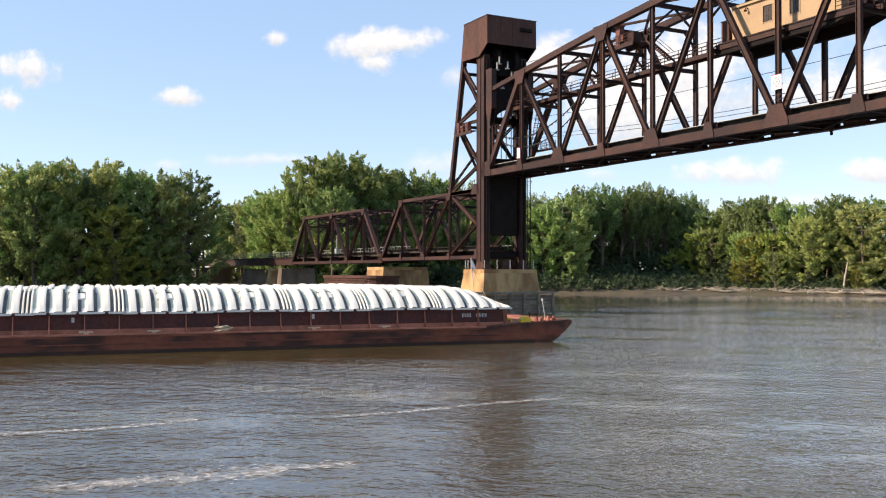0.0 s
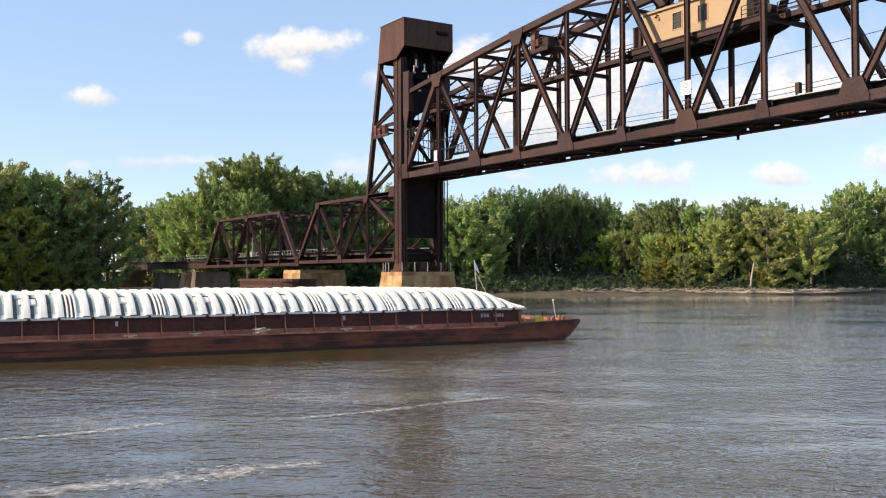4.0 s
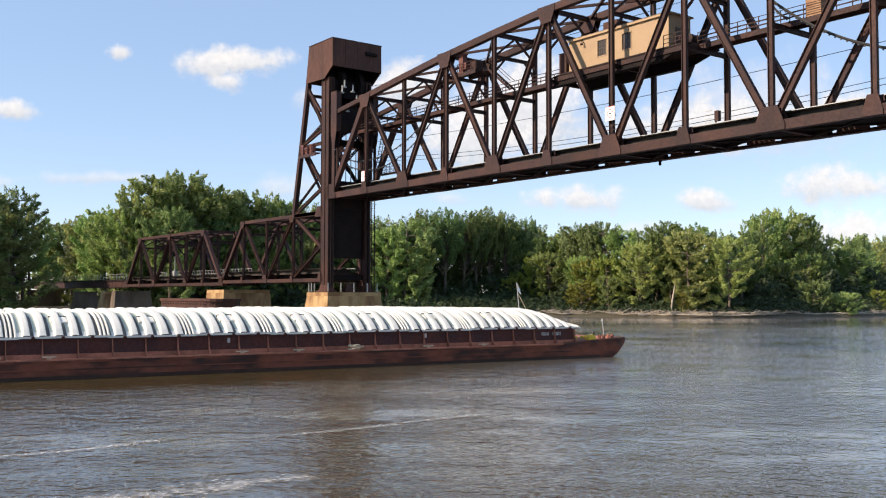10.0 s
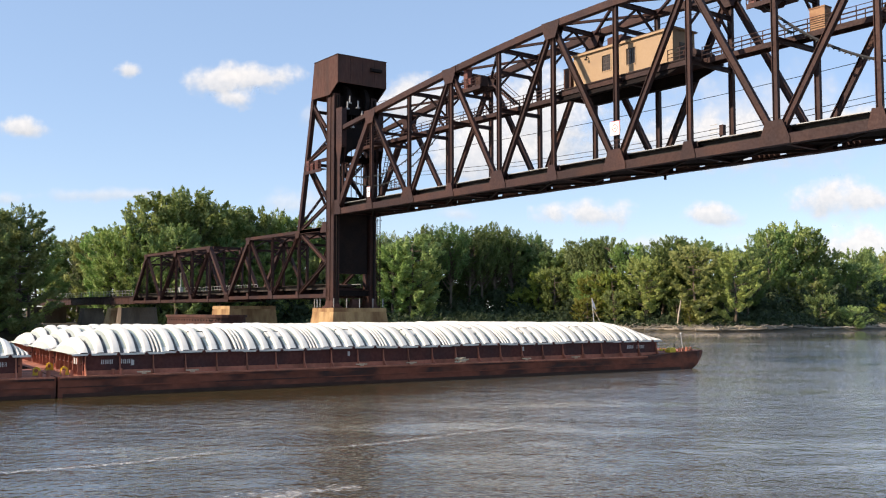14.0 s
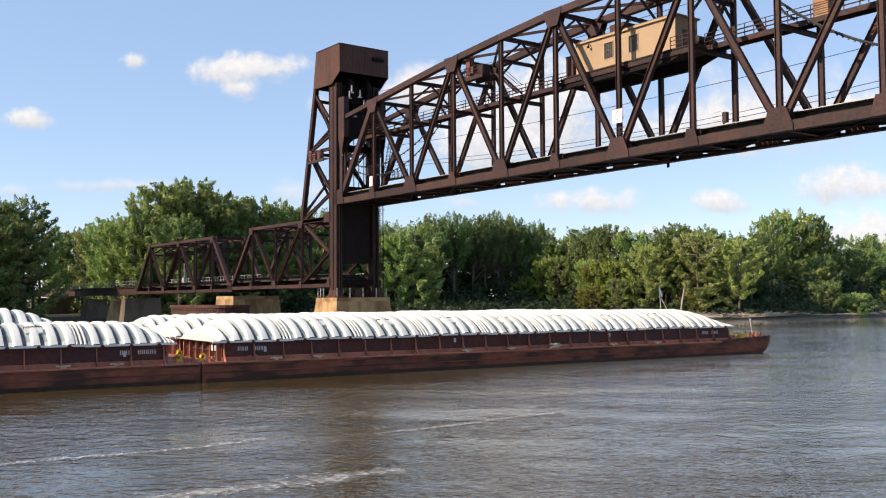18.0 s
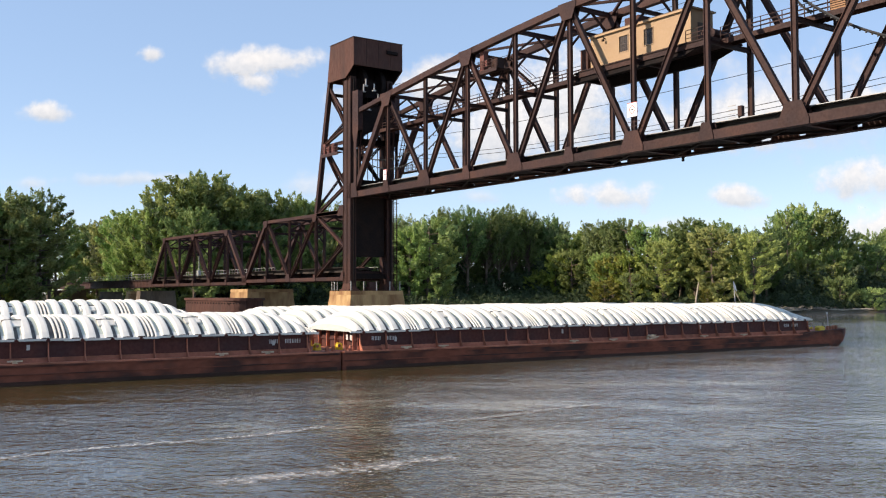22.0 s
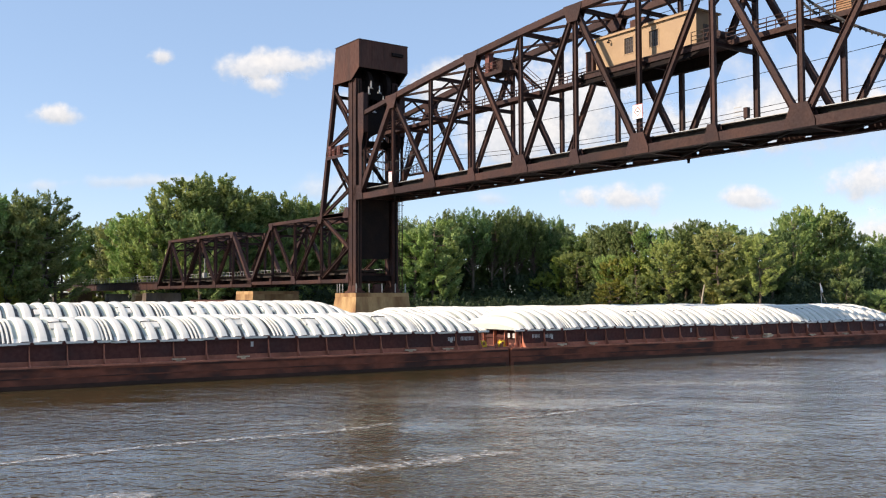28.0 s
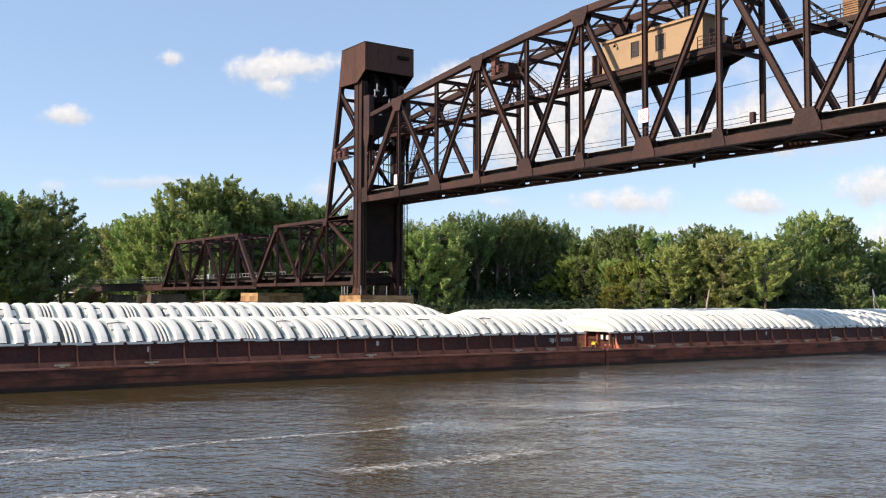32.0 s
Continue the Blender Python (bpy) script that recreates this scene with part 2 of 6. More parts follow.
def soft_white(name, strength, seed, opaque, edge, low, high):
    """White stuff with ragged soft edges: full in the middle of its sheet and torn to nothing at the rim."""
    m = bpy.data.materials.new(name)
    m.use_nodes = True
    n, k = m.node_tree.nodes, m.node_tree.links
    co, sep = n.new("ShaderNodeTexCoord"), n.new("ShaderNodeVectorMath")
    sub, dot = n.new("ShaderNodeVectorMath"), n.new("ShaderNodeMath")
    sub.operation = "MULTIPLY_ADD"
    sub.inputs[1].default_value, sub.inputs[2].default_value = (2, 2, 2), (-1, -1, -1)
    k.new(co.outputs["Generated"], sub.inputs[0])
    flat = n.new("ShaderNodeVectorMath")
    flat.operation = "MULTIPLY"
    flat.inputs[1].default_value = edge
    k.new(sub.outputs[0], flat.inputs[0])
    sep.operation = "LENGTH"
    k.new(flat.outputs[0], sep.inputs[0])
    inf, off = n.new("ShaderNodeObjectInfo"), n.new("ShaderNodeVectorMath")
    off.operation = "MULTIPLY_ADD"
    off.inputs[1].default_value = (911.0, 577.0, 353.0)
    k.new(inf.outputs["Random"], off.inputs[0])
    k.new(co.outputs["Object"], off.inputs[2])
    big, small = n.new("ShaderNodeTexNoise"), n.new("ShaderNodeTexNoise")
    for t, sc, d in ((big, seed, 5.0), (small, seed * 4.0, 4.0)):
        t.inputs["Scale"].default_value, t.inputs["Detail"].default_value, t.inputs["Roughness"].default_value = sc, d, 0.54
        k.new(off.outputs[0], t.inputs["Vector"])
    dot.operation = "MULTIPLY_ADD"
    dot.inputs[1].default_value = -0.62
    k.new(sep.outputs["Value"], dot.inputs[0])
    k.new(big.outputs[0], dot.inputs[2])
    cut = n.new("ShaderNodeMapRange")
    cut.interpolation_type = "SMOOTHSTEP"
    cut.inputs[1].default_value, cut.inputs[2].default_value, cut.inputs[3].default_value, cut.inputs[4].default_value = low, high, 0.0, opaque
    k.new(dot.outputs[0], cut.inputs[0])
    clear, mx = n.new("ShaderNodeBsdfTransparent"), n.new("ShaderNodeMixShader")
    k.new(cut.outputs[0], mx.inputs[0])
    k.new(clear.outputs[0], mx.inputs[1])
    if strength:
        glow, tint = n.new("ShaderNodeEmission"), n.new("ShaderNodeMix")
        tint.data_type = "RGBA"
        tint.inputs[6].default_value, tint.inputs[7].default_value = (0.63, 0.72, 0.80, 1), (0.94, 1.0, 1.03, 1)
        # sunlit heads over greyer flat bases
        hgt, base, lit = n.new("ShaderNodeSeparateXYZ"), n.new("ShaderNodeMapRange"), n.new("ShaderNodeMath")
        k.new(co.outputs["Generated"], hgt.inputs[0])
        k.new(hgt.outputs[1], base.inputs[0])
        base.inputs[1].default_value, base.inputs[2].default_value, base.inputs[3].default_value, base.inputs[4].default_value = 0.28, 0.6, -0.35, 0.35
        lit.operation, lit.use_clamp = "ADD", True
        k.new(small.outputs[0], lit.inputs[0])
        k.new(base.outputs[0], lit.inputs[1])
        k.new(lit.outputs[0], tint.inputs[0])
        k.new(tint.outputs[2], glow.inputs[0])
        glow.inputs[1].default_value = strength
        k.new(glow.outputs[0], mx.inputs[2])
    else:
        skin = n["Principled BSDF"]
        skin.inputs["Base Color"].default_value, skin.inputs["Roughness"].default_value = (0.62, 0.60, 0.56, 1), 0.9
        k.new(skin.outputs[0], mx.inputs[2])
    k.new(mx.outputs[0], n["Material Output"].inputs[0])
    return m


CLOUD = soft_white("sunlit_cloud", 0.75, 0.011, 0.88, (1, 1, 0), -0.06, 0.34)
CLOUD_THIN = soft_white("thin_cloud", 0.72, 0.010, 0.5, (1, 1, 0), -0.06, 0.5)
FOAM = soft_white("river_foam", 0.0, 3.6, 0.42, (0.75, 0.75, 0), 0.15, 0.6)
WATER = water_material()


# ---- mesh building ----
class Shape:
    """Vertices and faces gathered piece by piece, then made one mesh."""
    def __init__(self):
        self.v, self.f, self.m = [], [], []

    def add(self, verts, faces, slot=0):
        n = len(self.v)
        self.v.extend(tuple(p) for p in verts)
        self.f.extend(tuple(n + i for i in q) for q in faces)
        self.m.extend([slot] * len(faces))
        return self

    def box(self, lo, hi, m=None, slot=0):
        (a, x), (b, y), (c, z) = (sorted(p) for p in zip(lo, hi))
        vs = [Vector(q) for q in ((a, b, c), (x, b, c), (x, y, c), (a, y, c), (a, b, z), (x, b, z), (x, y, z), (a, y, z))]
        if m is not None:
            vs = [m @ q for q in vs]
        return self.add(vs, ((0, 3, 2, 1), (4, 5, 6, 7), (0, 1, 5, 4), (1, 2, 6, 5), (2, 3, 7, 6), (3, 0, 4, 7)), slot)

    def prism(self, outline, lo, hi, axis="y", slot=0):
        """A flat outline swept along an axis: y sweeps (x, z) points, x sweeps (y, z), z sweeps (x, y)."""
        put = {"y": lambda p, d: (p[0], d, p[1]), "x": lambda p, d: (d, p[0], p[1]), "z": lambda p, d: (p[0], p[1], d)}[axis]
        n = len(outline)
        vs = [put(p, lo) for p in outline] + [put(p, hi) for p in outline]
        fs = [tuple(range(n)), tuple(range(2 * n - 1, n - 1, -1))] + [(i, i + n, (i + 1) % n + n, (i + 1) % n) for i in range(n)]
        return self.add(vs, fs, slot)

    def tube(self, points, radii, sides=6, slot=0):
        rings = []
        pts = [Vector(p) for p in points]
        for i, p in enumerate(pts):
            ahead = (pts[min(i + 1, len(pts) - 1)] - pts[max(i - 1, 0)]).normalized()
            side = ahead.orthogonal().normalized() if abs(ahead.z) > 0.9 else ahead.cross((0, 0, 1)).normalized()
            up = side.cross(ahead)
            r = radii[i] if isinstance(radii, (list, tuple)) else radii
            rings.append([p + r * (math.cos(a) * side + math.sin(a) * up) for a in (2 * math.pi * j / sides for j in range(sides))])
        vs = [q for ring in rings for q in ring]
        fs = [(i * sides + j, i * sides + (j + 1) % sides, (i + 1) * sides + (j + 1) % sides, (i + 1) * sides + j) for i in range(len(pts) - 1) for j in range(sides)]
        fs += [tuple(range(sides - 1, -1, -1)), tuple(range(len(vs) - sides, len(vs)))]
        return self.add(vs, fs, slot)

    def mesh(self, name, *mats):
        me = bpy.data.meshes.new(name)
        me.from_pydata(self.v, [], self.f)
        for x in mats:
            me.materials.append(x)
        if len(mats) > 1:
            me.polygons.foreach_set("material_index", self.m)
        fix = bmesh.new()
        fix.from_mesh(me)
        bmesh.ops.recalc_face_normals(fix, faces=fix.faces)
        fix.to_mesh(me)
        fix.free()
        return me


def part(name, shape, mats, parent, label="", at=None):
    me = shape if isinstance(shape, bpy.types.Mesh) else shape.mesh(name, *(mats if isinstance(mats, tuple) else (mats,)))
    ob = new(name, me)
    ob.parent = parent
    if at is not None:
        ob.matrix_basis = at
    if label:
        ob["label"] = label
    return ob


def thing(name, label, category, at=None, group="", kind=""):
    ob = new(name)
    ob.empty_display_size = 0.5
    ob.matrix_basis = at if at is not None else Matrix()
    return tagged(ob, label, category, group, kind)


def solid(name, shape, mats, label, category, at=None, group="", kind=""):
    ob = new(name, shape.mesh(name, *(mats if isinstance(mats, tuple) else (mats,))))
    if at is not None:
        ob.matrix_basis = at
    return tagged(ob, label, category, group, kind)


def along(p, q, side=(0, 1, 0)):
    """The pose of a bar from p to q: x along it, y towards side."""
    p, q, s = Vector(p), Vector(q), Vector(side)
    x = (q - p).normalized()
    z = x.cross(s).normalized()
    y = z.cross(x)
    m = Matrix((x, y, z)).transposed().to_4x4()
    m.translation = p
    return m


bars = {}


def bar(name, p, q, deep, wide, mats, parent, kind="h", side=(0, 1, 0), label=""):
    """A riveted member from p to q, deep in its plane and wide across: h two flanges on a web, l laced channels, b a closed box."""
    long = round((Vector(q) - Vector(p)).length, 2)
    key = (long, deep, wide, kind, mats.name)
    if key not in bars:
        s, d, w = Shape(), deep / 2, wide / 2
        if kind == "b":
            s.box((0, -w, -d), (long, w, d))
        elif kind == "h":
            t = min(0.05, deep / 5)
            s.box((0, -w, -d), (long, w, -d + t)).box((0, -w, d - t), (long, w, d)).box((0, -w * 0.3, -d + t), (long, w * 0.3, d - t))
        else:
            t = deep / 4
            s.box((0, -w, -d), (long, w, -d + t)).box((0, -w, d - t), (long, w, d))
            n = max(2, int(long / (deep * 1.5)))
            for i in range(n):
                a, b, z = long * i / n, long * (i + 1) / n, d - t
                lo, hi = (-z, z) if i % 2 else (z, -z)
                for y in (-w * 0.85, w * 0.85):
                    s.prism(((a, lo - 0.04), (b, hi - 0.04), (b, hi + 0.04), (a, lo + 0.04)), y - 0.015, y + 0.015)
        bars[key] = s.mesh(name, mats)
    return part(name, bars[key], None, parent, label, along(p, q, side))


# ---- the bridge: x along it from the tower over the channel, y across it away from the viewer ----
BRIDGE = pose(-13.99, 127.16, 0.0, 0, 0, -53.27)
PANEL, WIDE = 8.335, 5.8
SPAN = 12 * PANEL
LOW = 18.4  # underside of the raised span


def gusset(parent, x, z, half, tall, y, mats, up):
    """A bevelled plate on both faces of a chord where members meet."""
    s = Shape()
    o = ((x - half, z), (x + half, z), (x + half, z + 0.25 * tall * up), (x + half * 0.55, z + tall * up), (x - half * 0.55, z + tall * up), (x - half, z + 0.25 * tall * up))
    for a in (y - 0.4, y + 0.34):
        s.prism(o, a, a + 0.06)
    part("gusset_plate", s, mats, parent)


def pierced_chord(parent, a, b, y, low, chord, mats):
    """A bottom chord of two flanges and a thin web with three hand holes in each panel."""
    s, z = Shape(), low + chord * 0.5
    s.box((a, y - 0.31, low), (b, y + 0.31, low + 0.06)).box((a, y - 0.31, low + chord - 0.06), (b, y + 0.31, low + chord))
    s.box((a, y - 0.03, low + 0.06), (b, y + 0.03, z - 0.10)).box((a, y - 0.03, z + 0.10), (b, y + 0.03, low + chord - 0.06))
    x = a
    for f, half in ((0.16, 0.62), (0.60, 0.3), (0.80, 0.5)):
        c = a + (b - a) * f
        s.box((x, y - 0.03, z - 0.10), (c - half, y + 0.03, z + 0.10))
        x = c + half
    s.box((x, y - 0.03, z - 0.10), (b, y + 0.03, z + 0.10))
    part("bottom_chord", s, mats, parent)


def truss_side(parent, y, xs, low, tops, mats, deep, chord, ends=(True, True), plate=1.0, pierced=False):
    """One Warren truss with verticals: bottom points xs at height low, top points over all but the end ones."""
    n = len(xs) - 1
    bot = [(x, y, low + chord / 2) for x in xs]
    top = [(x, y, t) for x, t in zip(xs, tops)]
    for i in range(n):
        if pierced:
            pierced_chord(parent, xs[i], xs[i + 1], y, low, chord, mats)
        else:
            bar("bottom_chord", bot[i], bot[i + 1], chord, 0.62, mats, parent, "b")
        a, b = top[i], top[i + 1]
        if (i > 0 or not ends[0]) and (i < n - 1 or not ends[1]):
            bar("top_chord", a, b, chord * 0.9, 0.66, mats, parent, "b")
        if i == n - 1 and not ends[1]:
            continue
        odd = i % 2 == 0
        p, q = (bot[i], top[i + 1]) if odd else (top[i], bot[i + 1])
        end = (i == 0 and ends[0]) or (i == n - 1 and ends[1])
        bar("end_post" if end else "diagonal", p, q, deep * (1.25 if end else 1.0), 0.56 if end else 0.42, mats, parent, "b" if end else "h")
    for i in range(n + 1):
        if (0 < i < n) or (i == 0 and not ends[0]) or (i == n and not ends[1]):
            bar("vertical", (xs[i], y, low + chord), (xs[i], y, tops[i]), deep * 0.85, 0.34, mats, parent, "h")
        big = i % 2 == 0
        gusset(parent, xs[i], low, (1.35 if big else 0.75) * plate, chord + (1.15 if big else 0.75) * plate, y, mats, 1)
        if (0 < i < n) and not big:
            gusset(parent, xs[i], tops[i] + 0.42 * chord, 1.25 * plate, chord * 0.6 + 1.25 * plate, y, mats, -1)


def cross_frames(parent, xs, tops, wide, mats, drop):
    """Struts, lateral crosses and sway frames between the two trusses at the top."""
    n = len(xs) - 1
    for i in range(1, n):
        t = tops[i]
        bar("top_strut", (xs[i], 0, t), (xs[i], wide, t), 0.42, 0.4, mats, parent, "h", (1, 0, 0))
        bar("sway_strut", (xs[i], 0, t - drop), (xs[i], wide, t - drop), 0.34, 0.3, mats, parent, "h", (1, 0, 0))
        m = wide / 2
        for a in (0, wide):
            bar("sway_brace", (xs[i], a, t - drop), (xs[i], m, t - 0.1), 0.2, 0.18, mats, parent, "b", (1, 0, 0))
            bar("knee_brace", (xs[i], a, t - drop - 1.7), (xs[i], m + (a - m) * 0.45, t - drop), 0.2, 0.18, mats, parent, "b", (1, 0, 0))
        if i < n - 1:
            bar("lateral_brace", (xs[i], 0, t), (xs[i + 1], wide, tops[i + 1]), 0.26, 0.24, mats, parent, "l", (0, 0, 1))
            bar("lateral_brace", (xs[i], wide, t), (xs[i + 1], 0, tops[i + 1]), 0.26, 0.24, mats, parent, "l", (0, 0, 1))


def deck(parent, a, b, low, xs, wide, mats, stringer=1.15, edge=None):
    """Floor beams, two stringers, ties, rails and a plank walkway with a pale edge."""
    for x in xs:
        bar("floor_beam", (x, 0.2, low + 0.75), (x, wide - 0.2, low + 0.75), 1.1, 0.4, mats, parent, "h", (1, 0, 0))
    for y in (wide / 2 - 1.0, wide / 2 + 1.0):
        part("stringer", Shape().box((a, y - 0.2, low + 0.55), (b, y + 0.2, low + 0.6)).box((a, y - 0.05, low + 0.6), (b, y + 0.05, low + 0.55 + stringer)).box((a, y - 0.2, low + 0.55 + stringer), (b, y + 0.2, low + 0.62 + stringer)), BLACK, parent)
    top = low + 0.62 + stringer
    s, x = Shape(), a + 0.2
    while x < b - 0.2:
        s.box((x, wide / 2 - 1.75, top), (x + 0.26, wide / 2 + 1.75, top + 0.26))
        x += 0.48
    tagged(part("ties", s, DARK_TIE, parent), kind="stuff")
    for y in (wide / 2 - 0.75, wide / 2 + 0.75):
        part("rail", Shape().box((a, y - 0.04, top + 0.26), (b, y + 0.04, top + 0.42)), STEEL, parent)
    for i in range(len(xs) - 1):
        for p, q in (((xs[i], 0.3, low + 0.2), (xs[i + 1], wide - 0.3, low + 0.2)), ((xs[i], wide - 0.3, low + 0.2), (xs[i + 1], 0.3, low + 0.2))):
            bar("bottom_lateral", p, q, 0.2, 0.2, BLACK, parent, "b", (0, 0, 1))
    part("guard_timber", Shape().box((a, wide / 2 - 1.95, top - 0.32), (b, wide / 2 - 1.76, top + 0.30)), DARK_TIE, parent)
    part("near_walkway", Shape().box((a, wide / 2 - 2.5, top + 0.3), (b, wide / 2 - 1.7, top + 0.36)), edge or RAIL_GREY, parent, "grated walkway beside the ties")
    part("walkway_edge", Shape().box((a, wide - 1.15, top + 0.2), (b, wide - 0.45, top + 0.28)), edge or RAIL_GREY, parent, "grated walkway beside the ties")


def railing(parent, a, b, y, z, mats, step=2.075, tall=1.07, rails=3):
    for k in range(rails):
        h = tall * (k + 1) / rails
        part("hand_rail", Shape().box((a, y - 0.025, z + h - 0.05), (b, y + 0.025, z + h)), mats, parent)
    n = max(1, round((b - a) / step))
    me = Shape().box((-0.03, -0.03, 0), (0.03, 0.03, tall)).mesh("rail_post", mats)
    for i in range(n + 1):
        part("rail_post", me, None, parent, "", pose(a + (b - a) * i / n, y, z))


def lift_span():
    e = thing("lift_span", "raised brown riveted-steel railroad lift span with curved top chord", "bridge span", BRIDGE @ pose(0, 0, 0))
    xs = [PANEL * i for i in range(13)]
    rise = [11.3, 12.6, 13.6, 14.5, 15.2, 15.8, 15.95, 15.8, 15.2, 14.5, 13.6, 12.6, 11.3]
    tops = [LOW + r - 0.3 for r in rise]
    for y in (0.0, WIDE):
        truss_side(e, y, xs, LOW, tops, STEEL, 0.55, 0.78, pierced=y > 0)
        for x, k in ((0.1, 1), (SPAN - 0.1, -1)):
            # lifting plate at each corner, narrowing down to a hanger
            z = LOW
            o = [(x, z + 14.2), (x + 1.45 * k, z + 14.2), (x + 1.45 * k, z + 8.9), (x + 1.0 * k, z + 7.2), (x + 1.0 * k, z), (x + 0.35 * k, z), (x + 0.35 * k, z + 7.2), (x, z + 8.6)]
            part("lifting_plate", Shape().prism(o, y - 0.38, y - 0.32).prism(o, y + 0.32, y + 0.38).box((min(x, x + 1.4 * k), y - 0.3, z + 8.9), (max(x, x + 1.4 * k), y + 0.3, z + 14.1)), STEEL, e)
            u1 = xs[1] if k > 0 else xs[11]
            bar("end_strut", (x + 0.8 * k, y, z + 11.4), (u1, y, z + 12.3), 0.55, 0.5, STEEL, e, "b")
    # lifting girder between the corner plates, arched below
    z = LOW
    under = [(WIDE * i / 10, z + 6.6 + 2.4 * math.sin(math.pi * i / 10) ** 0.6) for i in range(11)]
    for x in (0.5, SPAN - 0.9):
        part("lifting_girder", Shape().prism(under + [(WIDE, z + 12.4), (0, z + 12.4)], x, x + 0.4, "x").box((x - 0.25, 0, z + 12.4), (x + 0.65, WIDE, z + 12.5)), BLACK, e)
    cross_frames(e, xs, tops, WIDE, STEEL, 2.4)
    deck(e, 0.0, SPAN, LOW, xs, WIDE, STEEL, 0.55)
    # thin black sheets added to hide the lit ties and keep the underside shaded
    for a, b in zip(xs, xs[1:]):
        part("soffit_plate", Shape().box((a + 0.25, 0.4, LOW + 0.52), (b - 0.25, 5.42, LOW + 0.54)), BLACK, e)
    # machinery walkway inside the truss
    z = LOW + 8.9
    for a, b in ((1.5, 43.0), (58.0, SPAN - 1.5)):
        part("machinery_walkway", Shape().box((a, 2.2, z), (b, 3.5, z + 0.09)).box((a, 2.2, z - 0.35), (b, 2.3, z)).box((a, 3.4, z - 0.35), (b, 3.5, z)), STEEL, e)
        railing(e, a, b, 2.22, z + 0.09, STEEL)
        railing(e, a, b, 3.48, z + 0.09, STEEL)
    for x in xs[1:-1]:
        bar("walkway_beam", (x, 0, z - 0.5), (x, WIDE, z - 0.5), 0.4, 0.3, STEEL, e, "h", (1, 0, 0))
    # heavy girders and floor that carry the machinery house
    for y in (0.9, 4.9):
        part("house_girder", Shape().box((41.5, y - 0.25, z - 1.0), (55.2, y + 0.25, z - 0.92)).prism(((41.5, z - 0.92), (55.2, z - 0.92), (57.2, z - 0.35), (57.2, z - 0.05), (41.5, z - 0.05)), y - 0.06, y + 0.06).box((41.5, y - 0.25, z - 0.05), (58.1, y + 0.25, z + 0.03)), BLACK, e)
    part("house_floor", Shape().box((42.0, 0.75, z + 0.03), (58.1, 5.05, z + 0.13)).box((42.0, 0.7, z - 0.5), (58.1, 0.76, z + 0.13)), STEEL, e)
    for y in (0.8, 5.0):
        railing(e, 55.4, 58.1, y, z + 0.13, STEEL, 1.3)
    return e


def machinery_house():
    z = LOW + 9.03
    e = thing("machinery_house", "tan-painted flat-roofed machinery house on the lift span", "machinery house", BRIDGE @ pose(43.0, 1.5, z))
    long, deep, tall = 12.4, 3.0, 3.2
    holes = ((3.85, 4.95), (6.95, 8.05))
    s = Shape()
    xs = [0.0, 3.85, 4.95, 6.95, 8.05, long]
    for i in range(5):
        if i % 2 == 0:
            s.box((xs[i], 0, 0), (xs[i + 1], 0.15, tall))
        else:
            s.box((xs[i], 0, 0), (xs[i + 1], 0.15, 1.0)).box((xs[i], 0, 2.5), (xs[i + 1], 0.15, tall))
    part("front_wall", s, TAN, e)
    part("rear_wall", Shape().box((0, deep - 0.15, 0), (long, deep, tall)), TAN, e)
    part("end_wall", Shape().box((0, 0.15, 0), (0.15, deep - 0.15, tall)), TAN, e)
    part("end_wall", Shape().box((long - 0.15, 0.15, 0), (long, deep - 0.15, tall)), TAN, e)
    part("roof", Shape().box((-0.2, -0.2, tall), (long + 0.2, deep + 0.2, tall + 0.09)).box((-0.22, -0.22, tall - 0.12), (long + 0.22, -0.16, tall + 0.1)), TAN, e)
    part("roof_flashing", Shape().box((-0.23, -0.24, tall + 0.09), (long + 0.23, deep + 0.21, tall + 0.13)), TAN_ROOF, e)
    for a, b in holes:
        w = part("window", Shape().box((a - 0.08, -0.04, 0.92), (b + 0.08, 0.03, 1.0)).box((a - 0.08, -0.04, 2.5), (b + 0.08, 0.03, 2.58)).box((a - 0.08, -0.04, 1.0), (a, 0.03, 2.5)).box((b, -0.04, 1.0), (b + 0.08, 0.03, 2.5)), TAN, e, "brown-trimmed window")
        part("pane", Shape().box((a, 0.06, 1.0), (b, 0.08, 2.5)), GLASS_DARK, w)
        part("glazing_bar", Shape().box((a, 0.03, 1.72), (b, 0.06, 1.78)).box(((a + b) / 2 - 0.02, 0.03, 1.0), ((a + b) / 2 + 0.02, 0.06, 2.5)).box((a + 0.25, 0.03, 1.0), (a + 0.28, 0.06, 2.5)).box((b - 0.28, 0.03, 1.0), (b - 0.25, 0.06, 2.5)).box((a, 0.03, 1.35), (b, 0.06, 1.39)).box((a, 0.03, 2.1), (b, 0.06, 2.14)), TAN_ROOF, w)
    part("door", Shape().box((long, 0.9, 0.05), (long + 0.06, 1.8, 2.1)), TAN_ROOF, e, "dark door in the end wall")
    part("wall_lamp", Shape().tube(((2.0, 0, 2.75), (2.0, -0.25, 2.8), (2.0, -0.3, 2.6)), 0.05).box((1.9, -0.4, 2.45), (2.1, -0.2, 2.6)), BLACK, e)
    part("eaves_bracket", Shape().box((4.0, 0.6, tall + 0.09), (5.8, 2.2, tall + 1.1)), STEEL_LIT, e, "rusty vent box on the roof")


